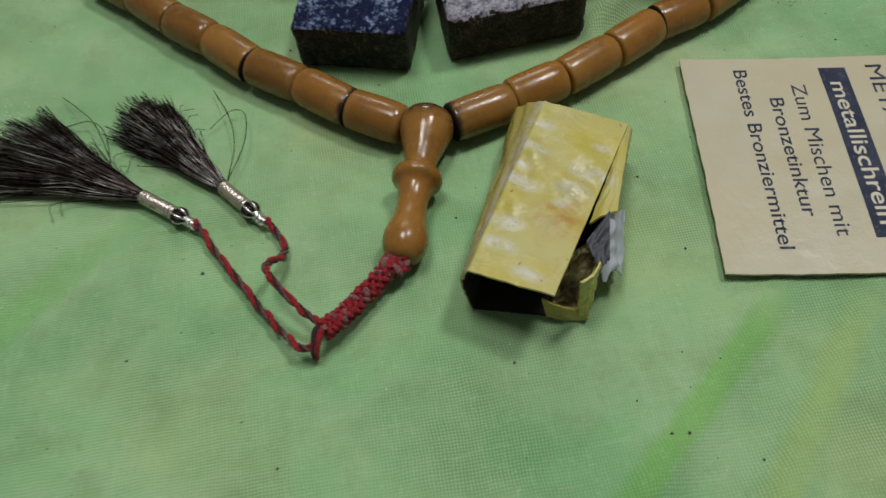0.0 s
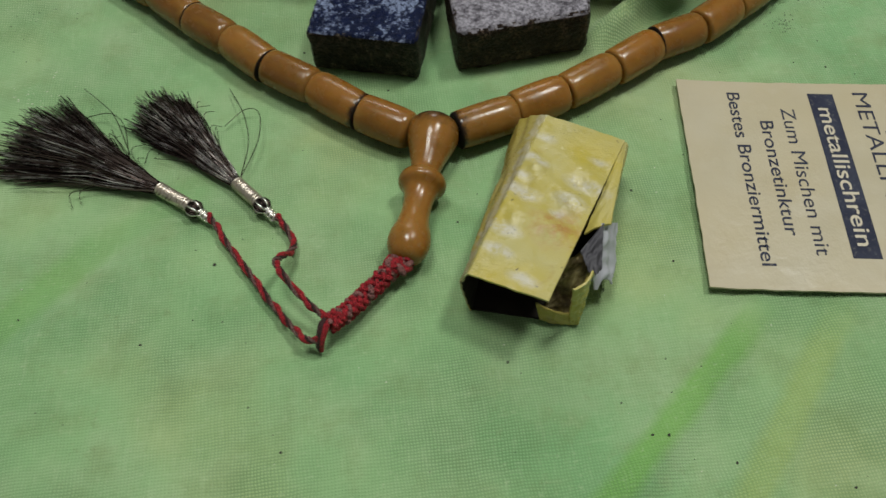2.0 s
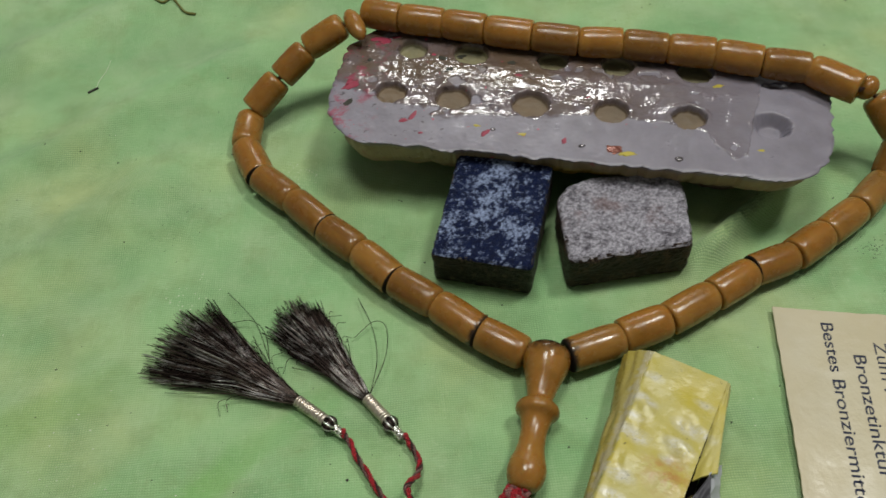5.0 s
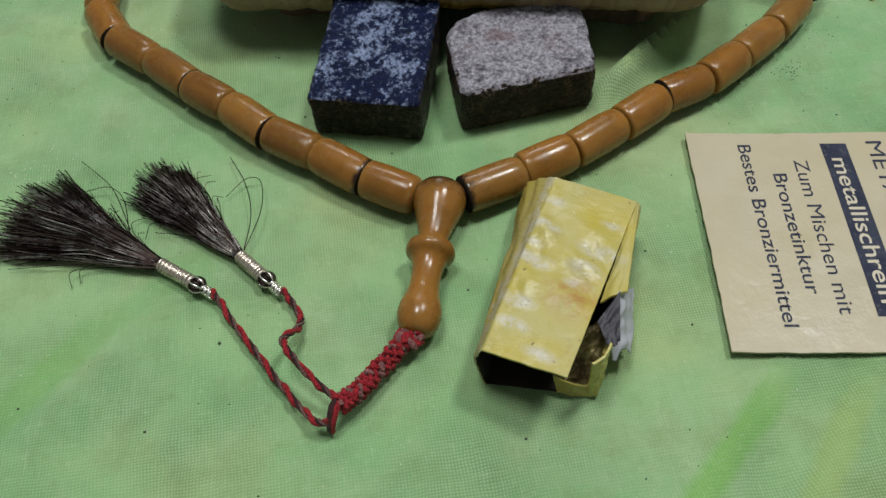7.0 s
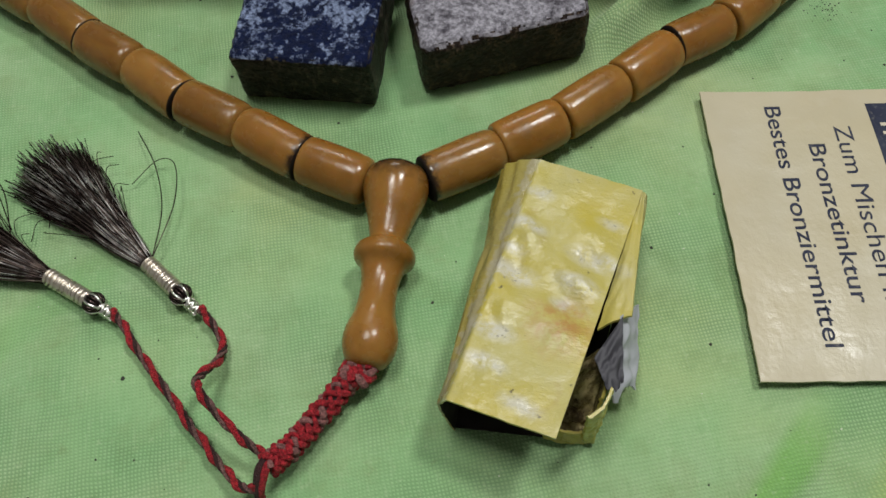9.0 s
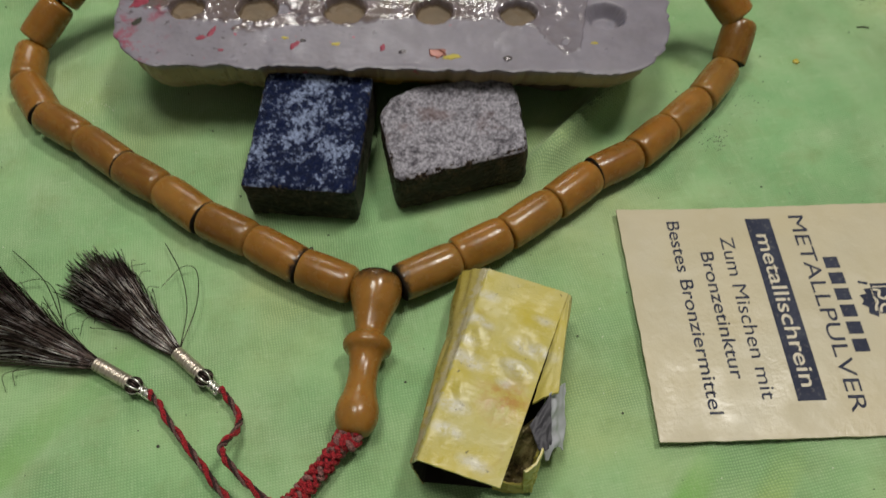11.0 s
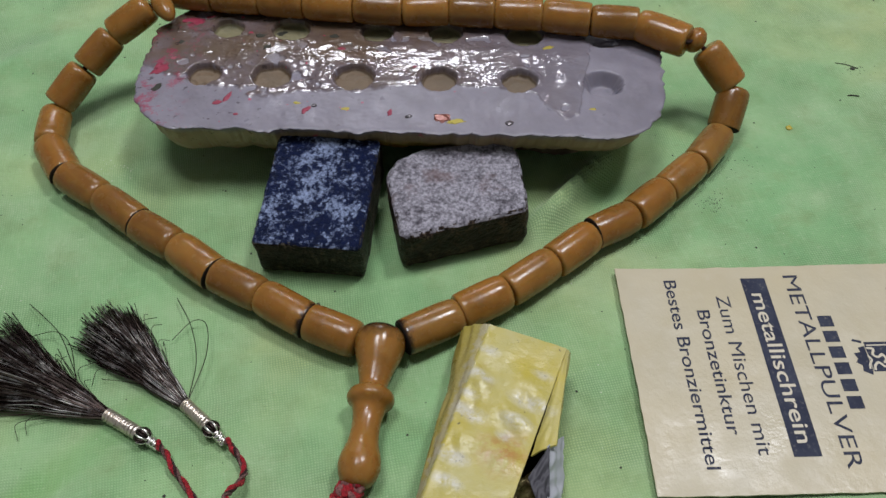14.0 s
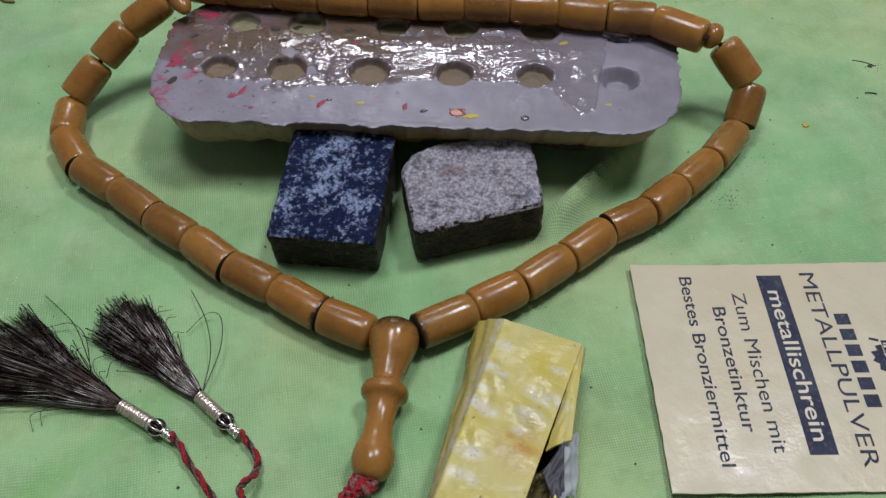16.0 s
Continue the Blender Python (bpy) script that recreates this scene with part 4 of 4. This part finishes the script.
def build_beads():
    root = thing("prayer_beads", pose(0, 0, 0), "amber-brown cylindrical prayer beads with red cord and two dark tassels", "prayer beads")
    plain, dark, burnt = bead_mesh(0), bead_mesh(1), bead_mesh(2)
    rng = random.Random(5)

    def bead(a, b, me, girth=1.0):
        a, b = Vector(a) * MM, Vector(b) * MM
        ob = new("bead", me)
        ob.parent = root
        way = b - a
        turn = way.to_track_quat("X", "Z") @ Euler((rng.uniform(0, 6), rng.uniform(-0.03, 0.03), rng.uniform(-0.03, 0.03))).to_quaternion()
        long = way.length / (14.7 * MM) * rng.uniform(0.985, 1.0)
        g = girth * rng.uniform(0.97, 1.03)
        ob.matrix_world = Matrix.LocRotScale((a + b) / 2, turn, (long, g, g))

    z = 5.0
    left = [(x, y, z) for x, y in LEFT]
    for k, (a, b) in enumerate(zip(left, left[1:])):
        bead(*((a, b, burnt if k == 1 else dark) if k in (1, 3, 5, 7) else (b, a, plain)))
    for a, b, m in (((-53.4, 296.4, 7.5), (-44.2, 304.2, 14.5), plain), ((-43.6, 304.6, 15.2), (-34.4, 311.6, 21.2), plain), ((-33.8, 312.2, 21.8), (-21.5, 316.5, 28.6), plain)):
        bead(a, b, m)
    right = [(x, y, z) for x, y in RIGHT]
    for k, (a, b) in enumerate(zip(right, right[1:])):
        bead(a, b, burnt if k == 0 else dark if k == 4 else plain)
    for a, b, m in (((156.2, 269.6, 5.6), (160.6, 279.0, 13.6), dark), ((159.6, 279.6, 14.6), (151.4, 287.6, 23.2), plain)):
        bead(a, b, m)
    top = [(x, y, 28.8) for x, y in TOP]
    for a, b in zip(top, top[1:]):
        bead(a, b, plain)
    bead((-1.7, 319.8, 28.8), (-15.0, 322.6, 28.8), plain)

    def spacer(at, ahead, long, radius, name):
        bm = bmesh.new()
        lathe(bm, [(long * math.cos(math.pi * k / 10) * -MM, radius * math.sin(math.pi * k / 10) * MM) for k in range(11)], 18)
        ob = part(name, bm, HEAD, root)
        ob.matrix_world = Matrix.LocRotScale(Vector(at) * MM, Vector(ahead).to_track_quat("X", "Z"), None)

    spacer((147.6, 288.0, 26.2), (-4, 2, 2), 3.2, 4.1, "disc_bead")
    spacer((-17.0, 315.2, 29.4), (4, -8, -1), 7.4, 3.2, "spacer_bead")

    # the turned head piece
    bm = bmesh.new()
    prof = [(0, 0), (0.15, 2.8), (0.9, 4.9), (2.4, 6.2), (4.6, 6.5), (7.6, 6.0), (11.5, 4.7), (15.0, 3.8), (17.0, 3.55), (17.8, 4.3), (18.8, 5.5), (20.2, 5.9), (21.4, 5.5),
            (22.8, 4.2), (26.0, 3.5), (29.6, 3.5), (32.6, 4.0), (35.0, 4.75), (37.4, 5.05), (39.8, 4.6), (41.7, 3.4), (42.3, 1.6), (42.3, 0)]
    smooth_prof = [(p.x, max(p.y, 0)) for p in spline([(a, b, 0) for a, b in prof], 3)]
    smooth_prof[0], smooth_prof[-1] = (0, 0), (42.3, 0)
    lathe(bm, [(a * MM, b * MM) for a, b in smooth_prof], 36)
    ob = part("head_bead", bm, BURNT_HEAD, root, "turned baluster head bead")
    ob.matrix_world = Matrix.LocRotScale(Vector((48.3, 202.8, 6.2)) * MM, Vector((-7.6, -43.0, -1.2)).to_track_quat("X", "Z"), None)
    # thread through the beads
    bm = bmesh.new()
    inner = [(48, 199, 5.5)] + left + [(-53.4, 296.4, 7.5), (-44.0, 304.4, 14.9), (-34.0, 311.9, 21.5), (-18.6, 317.6, 28.6)] + top[::-1] + [(148.2, 287.8, 26.2), (160.2, 279.2, 14.1), (155.8, 268.6, 5.2)] + right[::-1] + [(48, 199, 5.5)]
    tube(bm, [Vector(p) * MM for p in inner], 0.75 * MM, 6)
    part("thread", bm, DARK_CORD, root, "dark thread")

    # braided cord
    core = [Vector(p) * MM for p in spline([(42.0, 163.0, 4.2), (39.2, 161.3, 4.4), (36.8, 158.3, 4.0), (32.0, 152.4, 4.2), (28.2, 147.9, 4.8), (24.6, 144.8, 5.2)], 32)]
    bm = bmesh.new()
    tube(bm, core, 1.25 * MM, 8)
    part("braid_core", bm, DARK_CORD, root, "dark core of the braid")
    for k in range(8):
        bm = bmesh.new()
        hand = 1 if k % 2 else -1
        path = wound(core, 1.55 * MM, 4.6 * hand, k / 8, 0.95)
        path = [q + (q - c) * (0.26 * math.sin(2 * math.pi * (18.4 * n / len(core)) + math.pi * (k % 2))) for n, (q, c) in enumerate(zip(path, core))]
        tube(bm, path, lambda t, k=k: (0.54 + 0.13 * math.sin(70 * t + 2.1 * k)) * MM, 7)
        part("braid_strand", bm, (RED_CORD, RED_CORD, RED_CORD, PINK_CORD)[(k + k // 4) % 4], root)
    knot = [Vector((39.6 + 2.1 * math.cos(a), 161.0 + 2.3 * math.sin(a), 5.0 + 0.9 * math.sin(2 * a))) * MM for a in (2 * math.pi * k / 24 for k in range(25))]
    for k in range(2):
        bm = bmesh.new()
        tube(bm, wound(knot, 0.75 * MM, 5, k / 2), 0.8 * MM, 7)
        part("knot_strand", bm, (RED_CORD, PINK_CORD)[k], root)
    for k, (dx, mat) in enumerate(((-0.7, DARK_CORD), (0.5, RED_CORD))):
        bm = bmesh.new()
        arch = spline([(25.0 + dx, 146.2, 5.6), (24.0 + dx, 143.8, 6.4), (23.2 + dx * 0.6, 141.6, 4.6), (22.8 + dx * 0.3, 140.8, 2.6), (22.8, 140.8, 0.9)], 8)
        tube(bm, [Vector(p) * MM for p in arch], 0.72 * MM, 7)
        part("loop_strand", bm, mat, root)

    # thin twisted cords, each with its tassel
    cords = (
        [(-7.0, 177.0, 2.4), (-5.0, 174.6, 1.8), (-0.6, 167.9, 1.5), (4.9, 160.6, 1.5), (9.5, 154.3, 1.5), (14.4, 148.1, 1.8), (19.2, 142.6, 3.2), (22.8, 141.2, 4.6)],
        [(9.6, 176.4, 2.4), (12.0, 173.6, 1.8), (14.2, 169.4, 1.4), (14.4, 166.2, 2.6), (12.9, 161.6, 6.6), (12.3, 158.8, 8.8), (14.2, 155.8, 8.4), (18.0, 151.4, 6.9), (21.6, 148.4, 5.6), (24.4, 146.2, 4.8)],
    )
    for path in cords:
        line = [Vector(p) * MM for p in spline(path, 14)]
        long = sum((b - a).length for a, b in zip(line, line[1:])) / MM
        for k in range(3):
            bm = bmesh.new()
            girth = (0.60, 0.36, 0.34)[k]
            tube(bm, wound(line, 0.46 * MM, long / 7.6, (0, 0.45, 0.68)[k]), lambda t, g=girth, k=k: g * (1 + 0.16 * math.sin(90 * t + 2 * k)) * MM, 7)
            part("twisted_strand", bm, (RED_CORD, GREY_CORD, DARK_CORD)[k], root)

    def tassel(neck, knot_at, spread, seed, loops):
        """neck: where the fibres leave the wrap; spread: tip centre and half width."""
        r2 = random.Random(seed)
        neck, knot_at = Vector(neck), Vector(knot_at)
        hub = new("tassel")
        hub.empty_display_size = 0.005
        hub.parent = root
        hub["label"] = "dark brown metallic-thread tassel with silver wrap"
        way = (neck - knot_at).normalized()
        # ribbed wrap
        bm = bmesh.new()
        wrap_from = knot_at + way * 1.6
        d = (neck - wrap_from).length
        lathe(bm, [(0, 0), (0, 1.3 * MM), (d * MM, 1.5 * MM), (d * MM, 0)], 14)
        core = [(wrap_from + way * (d * j / 324 + 0.12 * math.sin(j * 0.21))) * MM for j in range(325)]
        tube(bm, wound(core, 1.5 * MM, 19, 0), lambda t: (0.27 + 0.07 * math.sin(61 * t)) * MM, 5)
        for v in list(bm.verts)[:30]:
            v.co = Matrix.LocRotScale(wrap_from * MM, way.to_track_quat("X", "Z"), None) @ v.co
        part("wrap", bm, SILVER, hub, "silver thread wrap")
        # knot of two tones: hoops round a ball
        for k in range(2):
            bm = bmesh.new()
            if k == 0:
                lathe(bm, [(1.7 * math.cos(math.pi * j / 10) * -MM, 1.75 * math.sin(math.pi * j / 10) * MM) for j in range(11)], 14)
            for j in range(9):
                if (j % 3 == 0) != (k == 1):
                    continue
                lean = Matrix.Rotation(math.pi * j / 9, 3, "X") @ Matrix.Rotation(0.35 * math.sin(5 * j), 3, "Z")
                hoop = [lean @ Vector((1.9 * math.cos(a), 2.0 * math.sin(a), 0)) * MM for a in (2 * math.pi * i / 18 for i in range(19))]
                tube(bm, hoop, (0.34, 0.30)[k] * MM, 5)
            ob = part("knot", bm, (FRINGE, BRIGHT_SILVER)[k], hub, ("dark thread knot", "silver thread over the knot")[k])
            ob.matrix_world = Matrix.LocRotScale(knot_at * MM, way.to_track_quat("X", "Z"), None)
        bm = bmesh.new()
        twist = [(knot_at - way * (1.2 + 0.28 * j) + Vector((0, 0, -0.05 * j))) * MM for j in range(14)]
        for turn in range(4):
            tube(bm, wound(twist, 1.0 * MM, 1.6 if turn % 2 else -1.6, turn / 4), 0.36 * MM, 6)
        part("twist", bm, BRIGHT_SILVER, hub)
        # fibres
        (tx, ty, half) = spread
        tip = Vector((tx, ty, 2.2))
        side = Vector((-(tip - neck).y, (tip - neck).x, 0)).normalized()
        meshes = [bmesh.new(), bmesh.new(), bmesh.new()]
        locks = [(r2.uniform(-1, 1), r2.uniform(0.88, 1.08), r2.uniform(-0.10, 0.10)) for _ in range(34)]
        for k in range(820):
            lock = r2.choice(locks)
            a, q = max(-1.1, min(1.1, lock[0] + r2.gauss(0, 0.07))), r2.random()
            reach = lock[1] * r2.uniform(0.86, 1.05) if r2.random() < 0.88 else r2.uniform(0.5, 0.85)
            clump = lock[2]
            end = neck + (tip - neck) * reach * (1 - 0.08 * a * a) + side * half * (a + clump) * (0.35 + 0.65 * reach)
            end.z = 0.3 + 5.0 * q * (1 - 0.75 * abs(a))
            start = neck - way * 0.4 + side * (1.15 * a) + Vector((0, 0, 1.5 * (q - 0.5)))
            mid = start.lerp(end, 0.5) - side * half * a * 0.10 + Vector((0, 0, 0.4 + 1.3 * q * (1 - abs(a))))
            mid += side * r2.uniform(-1, 1) * 0.9
            end += side * r2.uniform(-1, 1) * 1.3
            bright = q > 0.3 and r2.random() < 0.26 + 0.16 * math.sin(17 * a + seed)
            shade = 1 if bright else 2 if r2.random() < 0.28 else 0
            near, far = start.lerp(mid, 0.6), mid.lerp(end, 0.55)
            near += side * r2.uniform(-0.5, 0.5)
            far += side * r2.uniform(-0.8, 0.8) + Vector((0, 0, r2.uniform(-0.4, 0.5)))
            tube(meshes[shade], [p * MM for p in spline([start, near, mid, far, end], 3)], r2.uniform(0.07, 0.14) * MM, 3)
        part("fringe", meshes[0], FRINGE, hub, "dark brown metallic fibres")
        part("fringe", meshes[1], GLINT, hub, "glinting silver fibres")
        part("fringe", meshes[2], BROWN_FIBRE, hub, "brown metallic fibres")
        for k in range(12):
            bm = bmesh.new()
            a = r2.choice((-1, 1)) * r2.uniform(0.5, 1.0)
            start = neck + (tip - neck) * r2.uniform(0.1, 0.6) + side * half * a * 0.4
            reach = r2.uniform(6, 13)
            curl = r2.uniform(-4, 4)
            fore = (tip - neck).normalized()
            p1 = start + fore * reach * 0.5 + side * a * reach * 0.3
            p2 = p1 + fore * reach * 0.4 + side * (a * reach * 0.25 + curl * 0.5)
            p3 = p2 + side * curl - fore * abs(curl) * 0.7
            for p in (start, p1, p2, p3):
                p.z = r2.uniform(0.4, 2.2)
            tube(bm, [p * MM for p in spline([start, p1, p2, p3], 6)], 0.10 * MM, 3)
            part("stray_fibre", bm, FRINGE, hub)
        for loop in loops:
            bm = bmesh.new()
            tube(bm, [Vector(p) * MM for p in spline(loop, 8)], 0.12 * MM, 4)
            part("stray_fibre", bm, FRINGE, hub)

    tassel((-20.4, 185.6, 2.3), (-10.6, 179.0, 2.2), (-60.8, 205.6, 13.0), 3,
           ([(-30, 196, 2), (-33, 206, 3), (-38, 211, 2.5), (-45, 211, 1.0)], [(-30, 197, 2), (-36, 209, 3), (-42, 216, 2), (-48, 222, 0.8)]))
    tassel((-1.4, 187.0, 2.3), (5.8, 179.6, 2.2), (-27.2, 214.4, 8.4), 4,
           ([(-0.6, 188, 2.5), (0.2, 199, 3), (-2.5, 210, 2.5), (-8, 221, 0.8)], [(-0.6, 188, 2.5), (2.6, 200, 3.2), (1.6, 210, 2.8), (-2.5, 212, 2.0), (-7.5, 207, 1.0)]))


build_beads()


# ---- crumbs on the cloth ----
def build_crumbs():
    r3 = random.Random(9)

    def crumb(bm, x, y, r):
        base = cloth_height(x, y)
        verts = bmesh.ops.create_icosphere(bm, subdivisions=1, radius=1)["verts"]
        for v in verts:
            k = r * (1 + 0.5 * noise.noise(v.co * 2 + Vector((x, y, 0))))
            v.co = Vector((x + v.co.x * k, y + v.co.y * k, base + v.co.z * k * 0.5 + 0.1 * r)) * MM

    bm = bmesh.new()
    for x, y, r in ((30.5, 216.8, 0.7), (-4.3, 164.6, 0.5), (212.0, 302.0, 1.0)):
        crumb(bm, x, y, r)
    for x0, y0, n, wide in ((148, 245, 60, 2.2), (213, 302, 40, 2.5), (30, 270, 14, 5), (160, 262, 30, 5), (-70, 250, 20, 8)):
        for k in range(n):
            crumb(bm, x0 + r3.gauss(0, wide), y0 + r3.gauss(0, wide), r3.choice((0.10, 0.14, 0.2)))
    for k in range(520):
        x, y = r3.uniform(-200, 260), r3.uniform(95, 380)
        crumb(bm, x, y, r3.choice((0.12, 0.15, 0.18, 0.22, 0.35)))
    ob = part("crumbs", bm, CRUMB, None)
    tagged(ob, "dark crumbs and grit scattered on the cloth", "crumbs", kind="stuff")
    bm = bmesh.new()
    for x0, y0, n, wide in ((-62, 221, 40, 4), (-33, 275, 40, 4), (-75, 165, 30, 9)):
        for k in range(n):
            crumb(bm, x0 + r3.gauss(0, wide), y0 + r3.gauss(0, wide), r3.choice((0.10, 0.14, 0.2, 0.26)))
    for k in range(260):
        crumb(bm, r3.uniform(-200, 260), r3.uniform(95, 380), r3.choice((0.10, 0.14, 0.2)))
    ob = part("dust", bm, PALE_CRUMB, None)
    tagged(ob, "pale dust and lint scattered on the cloth", "lint", kind="stuff")


build_crumbs()


def loose_thread(points, radius, mat, label):
    bm = bmesh.new()
    tube(bm, [Vector((x, y, cloth_height(x, y) + radius)) * MM for x, y, _ in spline([(a, b, 0) for a, b in points], 8)], radius * MM, 5)
    tagged(part("loose_thread", bm, mat, None), label, "thread", "loose threads")


loose_thread([(-121.5, 312.6), (-120.2, 314.0), (-118.6, 315.6)], 0.45, CRUMB, "short dark thread end lying on the cloth")
loose_thread([(207.4, 305.6), (211.1, 304.4), (214.2, 302.0)], 0.16, CRUMB, "short dark hair-like thread on the cloth")
loose_thread([(205.3, 288.4), (207.0, 288.1), (208.7, 287.3)], 0.22, CRUMB, "short dark thread scrap on the cloth")
loose_thread([(-119.5, 315.0), (-119.8, 320.0), (-119.0, 326.0), (-119.4, 333.0)], 0.10, PALE_CRUMB, "thin pale hair-like thread on the cloth")
loose_thread([(-116.0, 373.0), (-108.0, 368.5), (-104.0, 371.0), (-97.0, 363.0), (-92.0, 361.0)], 0.55, OLIVE, "olive brown thread lying on the cloth")


def paint_speck(x, y, r):
    bm = bmesh.new()
    bmesh.ops.create_icosphere(bm, subdivisions=2, radius=1)
    for v in bm.verts:
        k = r * (1 + 0.5 * noise.noise(v.co * 1.7 + Vector((x, y, 0))))
        v.co = Vector((x + v.co.x * k, y + v.co.y * k, cloth_height(x, y) + 0.15 * r + v.co.z * k * 0.3)) * MM
    tagged(part("paint_speck", smooth(bm), YELLOW_PAINT, None), "small yellow paint speck dried on the cloth", "paint speck")


paint_speck(181.0, 275.0, 1.1)
